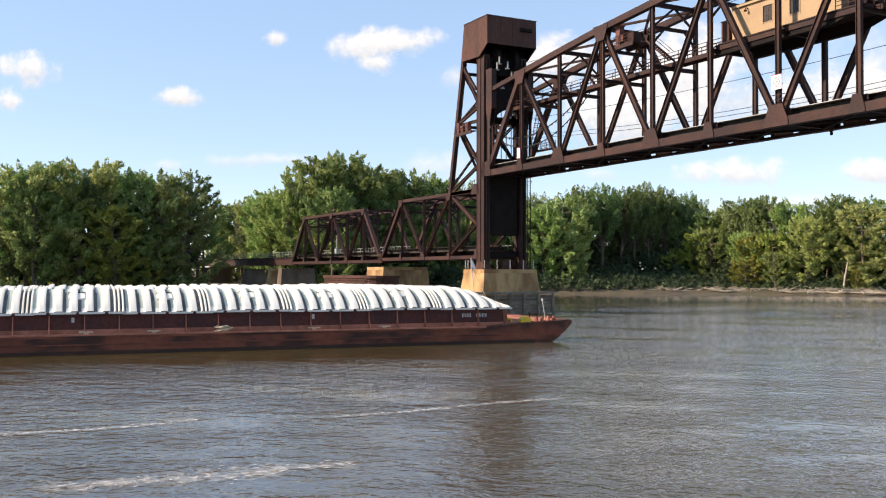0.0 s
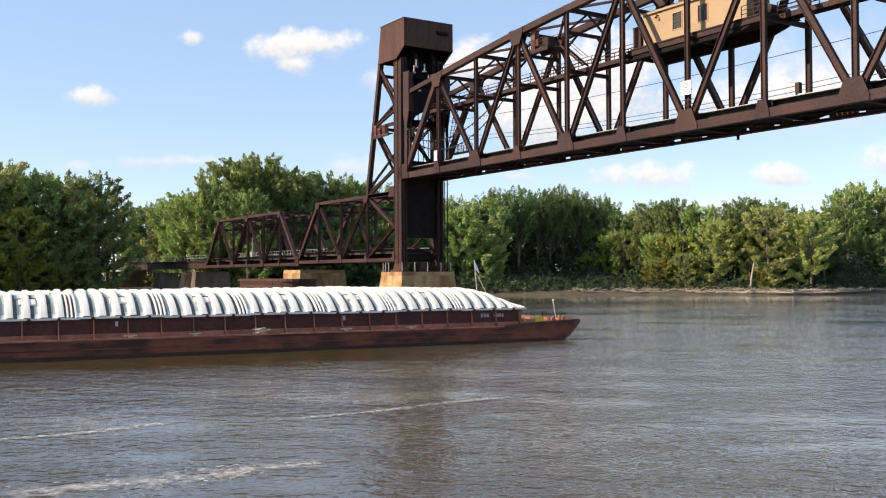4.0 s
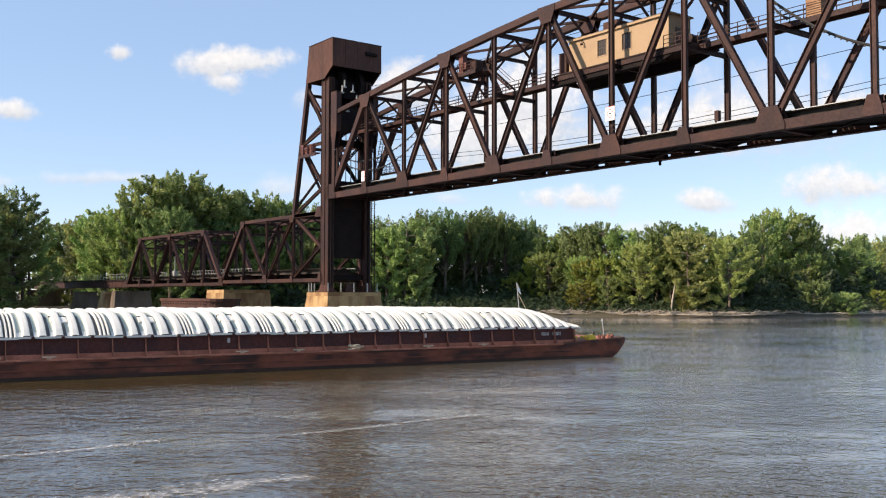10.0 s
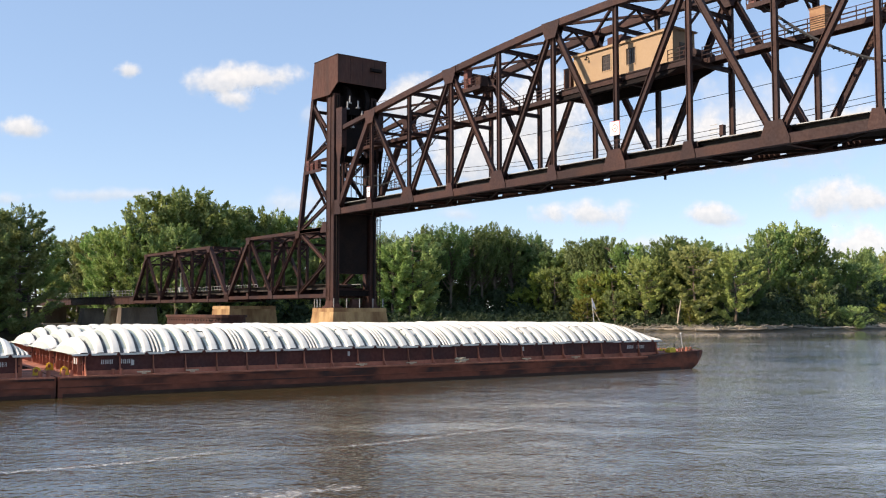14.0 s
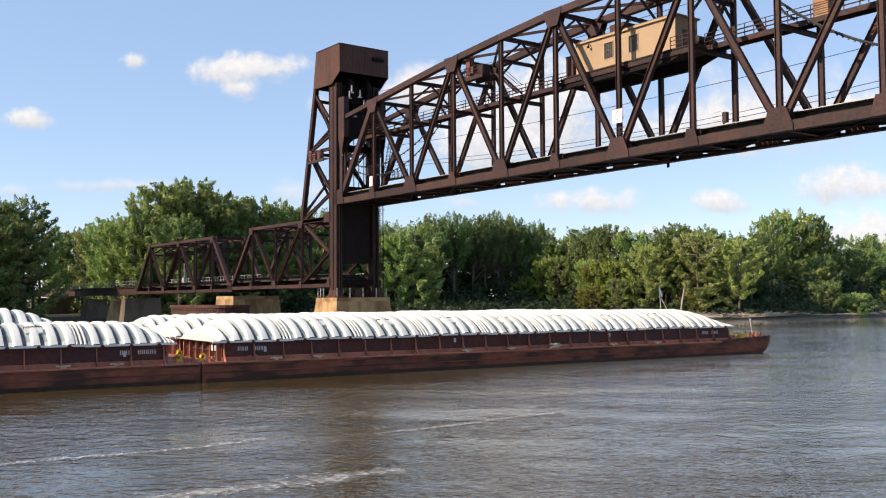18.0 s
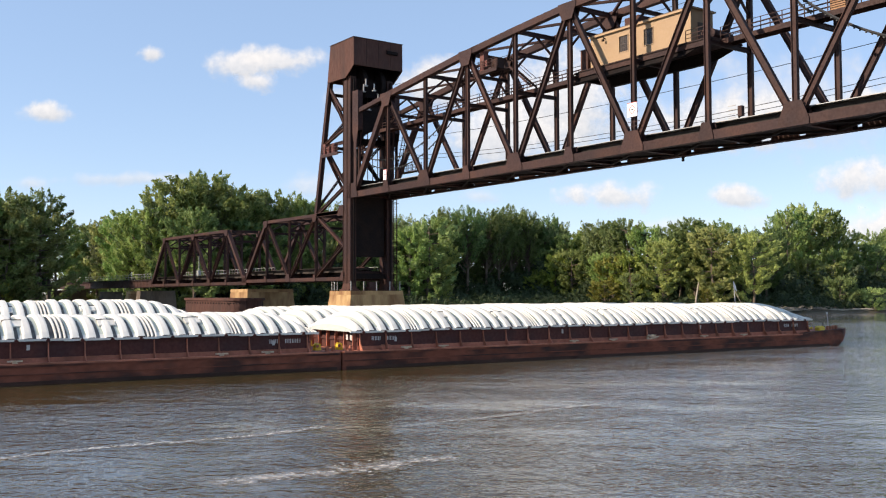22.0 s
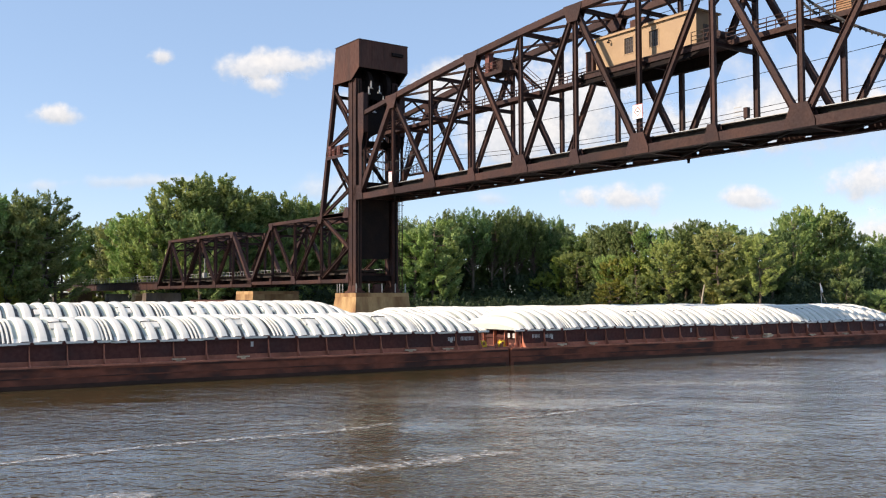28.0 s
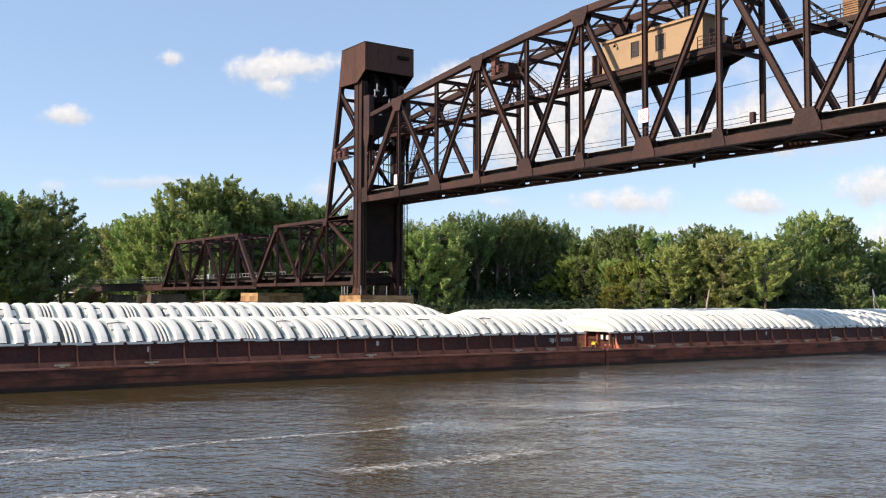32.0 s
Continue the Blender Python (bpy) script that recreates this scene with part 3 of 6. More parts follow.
def machine(at, label):
    """Motor and gear case with a drum on bed frames."""
    e = thing("hoist_machinery", label, "machinery", at)
    part("bed", Shape().box((-0.9, -0.7, 0), (0.9, 0.7, 0.18)), STEEL, e)
    part("gear_case", Shape().prism(((-0.7, 0.18), (0.2, 0.18), (0.2, 0.9), (-0.1, 1.15), (-0.5, 1.15), (-0.7, 0.9)), -0.4, 0.1), STEEL_LIT, e)
    part("motor", Shape().tube(((-0.3, 0.1, 0.6), (-0.3, 0.65, 0.6)), 0.33, 12), BLACK, e)
    part("drum", Shape().tube(((0.55, -0.6, 0.6), (0.55, 0.6, 0.6)), 0.4, 14), STEEL, e)


def stair(parent, a, b, y, z0, z1):
    """A steep open stair with two stringers and a rail."""
    w = 0.7
    for k in (y, y + w):
        bar("stair_stringer", (a, k, z0), (b, k, z1), 0.22, 0.06, STEEL, parent, "b")
        bar("stair_rail", (a, k, z0 + 0.95), (b, k, z1 + 0.95), 0.05, 0.05, STEEL, parent, "b")
    n = 12
    for i in range(1, n):
        f = i / n
        part("tread", Shape().box((-0.12, 0, -0.02), (0.12, w, 0.02)), STEEL, parent, "", pose(a + (b - a) * f, y, z0 + (z1 - z0) * f))


def equipment_platform(x, k, label):
    """A railed platform above the walkway with a cabinet, and a stair down."""
    z = LOW + 11.75
    e = thing("equipment_platform", label, "platform", BRIDGE @ pose(x, 1.1, z))
    part("grating", Shape().box((-1.6, -0.9, 0), (1.6, 1.5, 0.1)).box((-1.6, -0.9, -0.3), (1.6, -0.8, 0)), STEEL, e)
    part("bracket", Shape().prism(((-1.2, -0.1), (1.2, -0.1), (0.9, -0.5), (-0.9, -0.5)), 0.3, 0.5), STEEL, e)
    railing(e, -1.6, 1.6, -0.88, 0.1, STEEL, 0.8)
    part("cabinet", Shape().box((-1.5, -0.75, 0.1), (-0.8, -0.1, 2.2)).box((-1.58, -0.8, 2.2), (-0.72, -0.05, 2.3)).box((-0.7, -0.7, 0.5), (-0.2, -0.2, 1.2)), STEEL_RED, e, "rust-red electrical cabinet")
    part("cabinet", Shape().box((-0.2, -0.2, 0.1), (0.9, 0.8, 1.3)), STEEL, e)
    if k > 0:
        stair(e, 2.4, 6.0, 0.3, 0.05, -2.75)
        part("landing", Shape().box((1.6, 0.3, 0), (2.4, 1.0, 0.08)), STEEL, e)


def sheave_tower(at, label):
    """A lift tower on a pier: two upright front legs, raking back legs, bracing, and a plated sheave house on top."""
    e = thing("lift_tower", label, "lift tower", at)
    for y in (0.0, WIDE):
        part("front_leg", Shape().box((-2.3, y - 0.46, 6.2), (-2.22, y + 0.46, 34.8)).box((-0.38, y - 0.46, 6.2), (-0.3, y + 0.46, 34.8)).box((-2.22, y - 0.40, 6.2), (-0.38, y - 0.34, 34.8)).box((-2.22, y + 0.34, 6.2), (-0.38, y + 0.40, 34.8)).box((-1.4, y - 0.5, 6.2), (-1.2, y + 0.5, 34.8)), STEEL, e)
        part("leg_shoe", Shape().box((-2.6, y - 0.8, 6.0), (0.0, y + 0.8, 6.25)).prism(((-2.5, 6.25), (-0.1, 6.25), (-0.5, 7.0), (-2.1, 7.0)), y - 0.5, y + 0.5), STEEL_LIT, e)
        bar("back_leg", (-10.4, y, 17.0), (-6.6, y, 34.9), 0.6, 0.6, STEEL, e, "b")
        zig = ((-6.75, 34.4), (-2.3, 28.2), (-8.3, 26.4), (-2.3, 20.2), (-10.35, 16.8))
        for p, q in zip(zig, zig[1:]):
            bar("tower_brace", (p[0], y, p[1]), (q[0], y, q[1]), 0.42, 0.36, STEEL, e, "h")
        bar("tower_brace", (-6.7, y, 34.2), (-3.2, y, 30.6), 0.3, 0.3, STEEL, e, "b")
        bar("tower_strut", (-8.4, y, 26.2), (-2.3, y, 26.2), 0.4, 0.36, STEEL, e, "h")
        bar("guide_rail", (-0.15, y, 7.0), (-0.15, y, 34.5), 0.14, 0.22, BLACK, e, "b")
        gusset(e, -2.7, 16.2, 1.2, 1.4, y, STEEL, 1)
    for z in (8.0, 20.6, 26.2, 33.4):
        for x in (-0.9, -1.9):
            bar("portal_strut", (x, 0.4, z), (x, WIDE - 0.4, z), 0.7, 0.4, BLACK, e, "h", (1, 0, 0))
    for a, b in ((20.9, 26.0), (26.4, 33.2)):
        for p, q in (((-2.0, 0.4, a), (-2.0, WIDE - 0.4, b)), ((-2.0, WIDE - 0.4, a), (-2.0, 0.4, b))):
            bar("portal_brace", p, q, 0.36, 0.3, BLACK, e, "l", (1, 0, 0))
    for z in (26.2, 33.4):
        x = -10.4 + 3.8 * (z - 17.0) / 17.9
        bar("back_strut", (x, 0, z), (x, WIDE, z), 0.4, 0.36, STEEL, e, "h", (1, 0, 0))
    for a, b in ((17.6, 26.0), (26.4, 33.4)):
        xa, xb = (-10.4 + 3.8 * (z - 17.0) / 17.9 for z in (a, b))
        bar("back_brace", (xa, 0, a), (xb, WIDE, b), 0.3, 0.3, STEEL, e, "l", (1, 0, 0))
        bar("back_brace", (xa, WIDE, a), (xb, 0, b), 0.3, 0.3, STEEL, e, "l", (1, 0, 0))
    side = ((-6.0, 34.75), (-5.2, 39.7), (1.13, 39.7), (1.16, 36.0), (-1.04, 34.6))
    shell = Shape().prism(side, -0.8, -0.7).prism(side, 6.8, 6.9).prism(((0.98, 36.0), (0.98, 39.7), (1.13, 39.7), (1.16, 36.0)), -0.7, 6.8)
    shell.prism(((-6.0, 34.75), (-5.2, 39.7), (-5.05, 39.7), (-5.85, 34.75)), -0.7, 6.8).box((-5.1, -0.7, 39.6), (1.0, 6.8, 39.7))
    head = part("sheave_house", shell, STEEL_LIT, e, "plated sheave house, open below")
    # black sheets put shade into the open underside of the house
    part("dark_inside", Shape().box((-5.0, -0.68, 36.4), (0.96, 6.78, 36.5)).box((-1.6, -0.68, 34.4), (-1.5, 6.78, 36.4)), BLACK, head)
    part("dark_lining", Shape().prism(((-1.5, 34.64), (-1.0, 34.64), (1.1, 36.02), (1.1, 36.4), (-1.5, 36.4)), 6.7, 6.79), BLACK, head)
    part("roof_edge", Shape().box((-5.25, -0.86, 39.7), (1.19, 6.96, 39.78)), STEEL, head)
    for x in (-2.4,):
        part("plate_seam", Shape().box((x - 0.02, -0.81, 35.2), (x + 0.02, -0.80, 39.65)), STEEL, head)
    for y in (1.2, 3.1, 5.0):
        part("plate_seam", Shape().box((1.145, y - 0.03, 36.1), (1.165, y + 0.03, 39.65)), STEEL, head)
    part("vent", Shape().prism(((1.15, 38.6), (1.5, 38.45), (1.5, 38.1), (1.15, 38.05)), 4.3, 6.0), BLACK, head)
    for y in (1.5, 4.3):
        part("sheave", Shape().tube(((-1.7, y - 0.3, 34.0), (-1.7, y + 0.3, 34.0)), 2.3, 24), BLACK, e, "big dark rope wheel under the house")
    # dark sheets added to fill the shaded inside between the legs
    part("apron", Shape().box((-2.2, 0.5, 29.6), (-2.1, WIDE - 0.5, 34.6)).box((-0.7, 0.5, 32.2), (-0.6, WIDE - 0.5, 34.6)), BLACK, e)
    for y, z in ((0.75, 32.6), (1.1, 33.4), (2.4, 32.9), (3.0, 31.6), (1.6, 30.2)):
        part("rope_socket", Shape().tube(((1.1, y, z), (1.1, y, z + 0.9)), 0.1, 6).box((0.92, y - 0.25, z - 0.12), (1.25, y + 0.25, z)), RAIL_GREY, e, "bright galvanised rope socket")
    # service platform half-way up
    part("service_platform", Shape().box((-7.0, -1.2, 24.7), (-2.5, -0.4, 24.82)).box((-7.0, -1.2, 24.4), (-2.5, -1.1, 24.7)), STEEL, e)
    railing(e, -7.0, -2.5, -1.18, 24.82, STEEL, 1.1)
    part("control_box", Shape().box((-6.9, -1.0, 24.82), (-6.2, -0.5, 26.3)).tube(((-5.9, -0.75, 25.5), (-4.9, -0.75, 25.5)), 0.36, 10).box((-5.8, -1.0, 24.82), (-5.0, -0.5, 25.2)).box((-4.5, -1.0, 24.82), (-3.7, -0.5, 26.1)), STEEL_RED, e, "rust-red boxes and motor on the platform")
    # railed landing with a sloping caged ladder beyond the far leg
    part("landing", Shape().box((0.9, 6.3, 21.9), (5.2, 7.3, 22.02)), STEEL, e)
    railing(e, 0.9, 5.2, 7.28, 22.02, STEEL, 1.0)
    railing(e, 0.9, 5.2, 6.32, 22.02, STEEL, 1.0)
    rise = Shape()
    for y in (6.5, 7.0):
        rise.tube(((0.2, y, 22.0), (2.2, y, 28.0)), 0.05)
    for i in range(19):
        rise.tube(((0.26 + 0.1 * i, 6.5, 22.2 + 0.3 * i), (0.26 + 0.1 * i, 7.0, 22.2 + 0.3 * i)), 0.025, 5)
    part("sloping_ladder", rise, STEEL, e)
    for i in range(9):
        part("ladder_hoop", Shape().tube([(0.6 + 0.17 * i + 0.55 * math.sin(a), 6.75 + 0.42 * math.cos(a), 23.2 + 0.5 * i) for a in (math.pi * k / 6 for k in range(7))], 0.035, 5), STEEL, e)
    # caged ladder beside the far leg
    lad = Shape()
    for y in (6.55, 7.05):
        lad.box((-0.6, y - 0.04, 6.0), (-0.5, y + 0.04, 26.0))
    z = 6.3
    while z < 26:
        lad.box((-0.57, 6.55, z), (-0.53, 7.05, z + 0.04))
        z += 0.32
    part("ladder", lad, STEEL, e)
    for z in (12, 18, 24):
        part("ladder_cage", Shape().tube([(-0.55 + 0.6 * math.sin(a), 6.8 + 0.4 * math.cos(a), z) for a in (math.pi * i / 6 for i in range(7))], 0.03), STEEL, e)
    return e


def counterweight(at):
    e = thing("counterweight", "dark concrete counterweight hanging low in the steel tower", "counterweight", at)
    part("block", Shape().prism(((-2.0, 10.6), (-0.75, 10.6), (-0.75, 19.6), (-2.0, 19.6)), 0.7, 5.1), BLACK, e)
    for y in (1.3, 2.1, 2.9, 3.7, 4.5):
        part("wire_rope", Shape().tube(((-1.4, y, 19.6), (-1.4, y, 33.0)), 0.06), WIRE, e)
    part("guide_shoe", Shape().box((-1.2, 0.55, 15.0), (-0.8, 0.7, 16.2)), STEEL, e)


def pier(at, long, a, b, top, label, mats, batter=0.08, group="bridge piers"):
    """A battered concrete pier with a coping course. long: along the bridge from 0; a, b: across it."""
    e = thing("bridge_pier", label, "pier", at, group)
    def ring(z, out):
        return [(-out, a - out, z), (long + out, a - out, z), (long + out, b + out, z), (-out, b + out, z)]
    low, high = -3.0, top - 0.5
    s = Shape()
    s.add(ring(low, batter * (high - low)) + ring(high, 0), ((3, 2, 1, 0), (4, 5, 6, 7), (0, 1, 5, 4), (1, 2, 6, 5), (2, 3, 7, 6), (3, 0, 4, 7)))
    part("shaft", s, mats, e)
    part("coping", Shape().add(ring(high, 0.035) + ring(top, 0.0), ((3, 2, 1, 0), (4, 5, 6, 7), (0, 1, 5, 4), (1, 2, 6, 5), (2, 3, 7, 6), (3, 0, 4, 7))), mats, e)
    return e


def timber_fender(at, a, b, rows, label):
    """Horizontal planks on upright piles, with a top wale."""
    e = thing("timber_fender", label, "fender", at)
    n = max(2, round((b - a) / 2.4))
    me = Shape().tube(((0.35, 0, -3), (0.35, 0, 3.0)), 0.2, 8).mesh("pile", TIMBER)
    for i in range(n + 1):
        part("pile", me, None, e, "", pose(0, a + (b - a) * i / n, 0))
    pm = Shape().box((0, a, 0), (0.16, b, 0.33)).mesh("plank", TIMBER)
    for i in range(rows):
        part("plank", pm, None, e, "", pose(0, 0, 0.15 + 0.42 * i))
    part("wale", Shape().box((-0.12, a - 0.1, 2.75), (0.5, b + 0.1, 3.05)), TIMBER, e)


def fixed_span(at, xs, low, tops, label, ends):
    e = thing("truss_span", label, "bridge span", at, "fixed truss spans")
    for y in (0.0, WIDE):
        truss_side(e, y, xs, low, tops, STEEL, 0.44, 0.5, ends, 0.6)
    cross_frames(e, xs, tops, WIDE, STEEL, 1.7)
    if not ends[1]:
        for y in (0.0, WIDE):
            bar("top_chord", (xs[-2], y, tops[-1]), (xs[-1], y, tops[-1]), 0.56, 0.66, STEEL, e, "b")
            for p, q in (((xs[-2], tops[-1]), (-3.2, 12.3)), ((xs[-2], low + 0.6), (-3.2, 12.0)), ((-3.2, 12.2), (-2.3, 12.2))):
                bar("k_brace", (p[0], y, p[1]), (q[0], y, q[1]), 0.4, 0.4, STEEL, e, "h")
    deck(e, xs[0], xs[-1], low, xs, WIDE, STEEL, 0.85, DARK_TIE)
    if ends[1]:
        railing(e, xs[0], xs[-1], 5.1, low + 1.75, RAIL_GREY, 1.25, 1.1, 2)
    else:
        railing(e, xs[0], xs[-1], 5.1, low + 1.4, RAIL_GREY, 7.0, 0.5, 1)
    return e


lift_span()
machinery_house()
cab = thing("control_cabinet", "brown steel control cabinet on the walkway beside the house", "cabinet", BRIDGE @ pose(41.7, 1.4, LOW + 9.0))
part("body", Shape().box((0, 0, 0.3), (1.0, 0.7, 2.2)), STEEL_LIT, cab)
part("stand", Shape().box((0.1, 0.1, 0), (0.2, 0.6, 0.3)).box((0.8, 0.1, 0), (0.9, 0.6, 0.3)), STEEL, cab)
part("cap", Shape().box((-0.06, -0.06, 2.2), (1.06, 0.76, 2.26)), STEEL, cab)
bin_box = thing("storage_box", "faded rust-tan storage box on the walkway", "box", BRIDGE @ pose(68.2, 2.4, LOW + 8.99))
part("body", Shape().box((0, 0, 0), (1.3, 0.9, 1.75)), TAN_RUST, bin_box)
part("lid", Shape().box((-0.05, -0.05, 1.75), (1.35, 0.95, 1.85)), TAN_RUST, bin_box)
machine(BRIDGE @ pose(56.8, 2.4, LOW + 9.03), "dark hoisting motor and gear case beside the house")
machine(BRIDGE @ pose(56.6, 4.0, LOW + 9.03), "dark hoisting motor and gear case beside the house")
equipment_platform(28.3, 1, "railed steel platform with rust-red cabinets above the walkway")
equipment_platform(65.6, -1, "railed steel platform with festooned cables above the walkway")
sheave_tower(BRIDGE, "tall brown steel lift tower with plated sheave house on pier")
sheave_tower(BRIDGE @ pose(SPAN, WIDE, 0, 0, 0, 180), "tall brown steel lift tower with plated sheave house")
counterweight(BRIDGE)
counterweight(BRIDGE @ pose(SPAN, WIDE, 0, 0, 0, 180))
pier(BRIDGE @ pose(-4.5, 0, 0), 5.6, -1.2, 7.0, 6.0, "tan weathered concrete pier under the lift tower", CONCRETE, 0.14)
pier(BRIDGE @ pose(SPAN - 1.1, 0, 0), 5.6, -1.2, 7.0, 6.0, "tan weathered concrete pier under the lift tower", CONCRETE, 0.14)
pier(BRIDGE @ pose(-38.2, 0, 0), 6.6, -1.0, 7.0, 6.4, "stained tan concrete pier between two truss spans", CONCRETE, 0.1)
pier(BRIDGE @ pose(-86.2, 0, 0), 2.3, -0.8, 6.4, 6.3, "old grey concrete pier at the end of the trusses", CONCRETE_OLD, 0.1)
pier(BRIDGE @ pose(-96.3, 0, 0), 2.9, 0.2, 4.4, 6.2, "old pale concrete trestle pier", CONCRETE, 0.2)
pier(BRIDGE @ pose(-115.4, 0, 0), 2.9, 0.2, 4.4, 6.2, "old pale concrete trestle pier", CONCRETE_OLD, 0.2)
timber_fender(BRIDGE @ pose(2.3, 0, 0), -5.0, 8.6, 6, "weathered grey timber fender of horizontal planks beside the pier")
fixed_span(BRIDGE, [-79.2 + 7.47 * i for i in range(7)], 7.1, [16.2] * 7, "rust-brown riveted truss span behind the river piers", (True, True))
fixed_span(BRIDGE, [-34.4, -26.6, -18.9, -10.6, -2.4], 7.4, [16.7] * 5, "rust-brown truss span that carries the back of the lift tower", (True, False))


def trestle():
    e = thing("trestle", "dark low girder trestle with pale hand rails leading into the trees", "trestle", BRIDGE)
    a, b, z = -170.0, -79.6, 7.0
    for y in (0.6, 5.2):
        part("girder", Shape().box((a, y - 0.25, z), (b, y + 0.25, z + 0.08)).box((a, y - 0.06, z + 0.08), (b, y + 0.06, z + 1.3)).box((a, y - 0.25, z + 1.3), (b, y + 0.25, z + 1.38)), STEEL, e)
    s, x = Shape(), a
    while x < b:
        s.box((x, 0.2, z + 1.38), (x + 0.26, 5.6, z + 1.62))
        x += 0.5
    tagged(part("ties", s, DARK_TIE, e), kind="stuff")
    railing(e, a, b, -0.1, z + 1.6, RAIL_GREY, 2.0, 1.1, 2)
    me = Shape().box((-0.15, -0.01, 0), (0.15, 0.01, 1.5)).mesh("stiffener", STEEL)
    for i in range(44):
        part("stiffener", me, None, e, "", pose(a + 2 + i * 2.0, 0.52, z + 0.0))
    for x in (-148, -164):
        part("bent", Shape().box((x, 0, -2), (x + 1.2, 5.8, 6.7)), CONCRETE_OLD, e)


trestle()


def crib():
    """The old round-ended protection wall in front of the fixed spans."""
    n, lo, hi = 10, -47.6, -25.5
    out = [(hi - 3 + 3 * math.cos(t), -3.0 + 3 * math.sin(t)) for t in (-math.pi / 2 + math.pi * i / n for i in range(n + 1))]
    out += [(lo + 3 - 3 * math.cos(t), -3.0 - 3 * math.sin(t)) for t in (-math.pi / 2 + math.pi * i / n for i in range(n + 1))]
    e = thing("pier_guard", "brown rusty sheet-pile wall guarding the pier", "guard wall", BRIDGE)
    part("wall", Shape().prism(out, -3.0, 4.6, "z"), STEEL_LIT, e)
    cap = [(x * 1.0 + (0.2 if x > -33 else -0.2), (y + 3) * 1.06 - 3) for x, y in out]
    part("cap_beam", Shape().prism(cap, 4.6, 5.0, "z"), STEEL_LIT, e)
    me = Shape().box((-0.12, -0.1, -0.1), (0.12, 0.02, 0.1)).mesh("bolt_block", BLACK)
    for i in range(20):
        part("bolt_block", me, None, e, "", pose(lo + 3.5 + i * 1.1, -6.0, 4.2))


crib()


# ---- river, banks ----
SHORE = ((-900, 60), (-300, 120), (-130, 165), (-100, 186), (-82, 208), (-40, 232), (0, 247), (26, 256), (40, 256), (50, 251), (60, 248), (74, 247), (86, 252), (100, 258), (117, 267), (135, 284), (170, 345), (300, 520), (1500, 1900))


def shore_y(x):
    for (a, b), (c, d) in zip(SHORE, SHORE[1:]):
        if a <= x <= c:
            return b + (d - b) * (x - a) / (c - a)
    return SHORE[-1][1] if x > 0 else SHORE[0][1]


def ground():
    """One sheet from the near bank under the river bed to the far bank and the horizon."""
    xs = [-4000, -2500, -1500, -900, -600] + [-420 + 12 * i for i in range(73)] + [600, 900, 1500, 2500, 4000]
    rows = (-4000, -1500, -500, -100, -20, 0, 6, 12, 16, 30, "s-25", "s-6", "s-1", "s+1", "s+4", "s+9", "s+16", "s+40", "s+100", "s+300", "s+900", 4500)
    s, n = Shape(), len(xs)
    for k, r in enumerate(rows):
        for x in xs:
            if isinstance(r, str):
                d = float(r[1:])
                y = shore_y(x) + d
                z = {-25: -4, -6: -1.2, -1: -0.25, 1: 0.45, 4: 1.35, 9: 1.9, 16: 2.1}.get(d, 2.4)
                if abs(d) < 20 and d > -2:
                    z += 0.35 * noise.noise((x * 0.05, d * 0.2, 3.0)) * (1 if d > 1 else 0.3)
                    y += 2.5 * noise.noise((x * 0.03, 0.0, 7.0))
            else:
                y, z = r, (4.0 if r <= 0 else {6: 3.0, 12: 0.6, 16: -1.0, 30: -4.0}.get(r, 3.0))
            s.v.append((x, y, z))
    for k in range(len(rows) - 1):
        for i in range(n - 1):
            s.f.append((k * n + i, k * n + i + 1, (k + 1) * n + i + 1, (k + 1) * n + i))
            s.m.append(0)
    return solid("ground", s, SOIL, "muddy grass-topped river bank under the trees", "ground", kind="structure")


ground()
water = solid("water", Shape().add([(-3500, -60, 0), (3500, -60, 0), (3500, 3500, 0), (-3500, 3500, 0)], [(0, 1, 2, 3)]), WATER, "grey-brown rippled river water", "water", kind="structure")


# ---- trees ----
def leaf_lobe(crown, centre, r, out, count, size, rng, spiky):
    """A rounded bush of leaf sprays on a tufted shell that faces up and outwards, with a few inside."""
    seed = rng.uniform(0, 90)
    out = (Vector(out) + Vector((0, 0, 1.0))).normalized()
    made = 0
    while made < count:
        d = Vector((rng.gauss(0, 1), rng.gauss(0, 1), rng.gauss(0, 1))).normalized()
        if d.dot(out) < 0.0 and rng.random() > 0.1:
            continue
        made += 1
        tuft = noise.noise((d.x * 2.2 + seed, d.y * 2.2, d.z * 2.2)) + 0.6 * noise.noise((d.x * 5.0, d.y * 5.0 + seed, d.z * 5.0))
        k = r * (0.93 + 0.55 * tuft) * rng.uniform(0.7, 1.1)
        p = Vector(centre) + Vector((d.x * k, d.y * k, d.z * k * (0.9 + 0.35 * spiky)))
        spray(crown, p, d, d + Vector((0, 0, 0.2)), size, rng)


def spray(crown, p, out, ahead, size, rng):
    """One pointed leaf spray at p that faces out and points ahead, both loosely."""
    nrm = (out + Vector((rng.uniform(-1, 1), rng.uniform(-1, 1), rng.uniform(-0.5, 1.0))) * 0.62).normalized()
    t = ahead + Vector((rng.uniform(-1, 1), rng.uniform(-1, 1), rng.uniform(-1, 1))) * 0.5
    t = (t - nrm * t.dot(nrm)).normalized()
    b, a, n = nrm.cross(t), size * rng.uniform(0.6, 1.35), len(crown.v)
    crown.v.extend((tuple(p - t * a * 0.6 - b * a * 0.48), tuple(p - t * a * 0.45 + b * a * 0.48), tuple(p + t * a * 1.15)))
    crown.f.append((n, n + 1, n + 2))


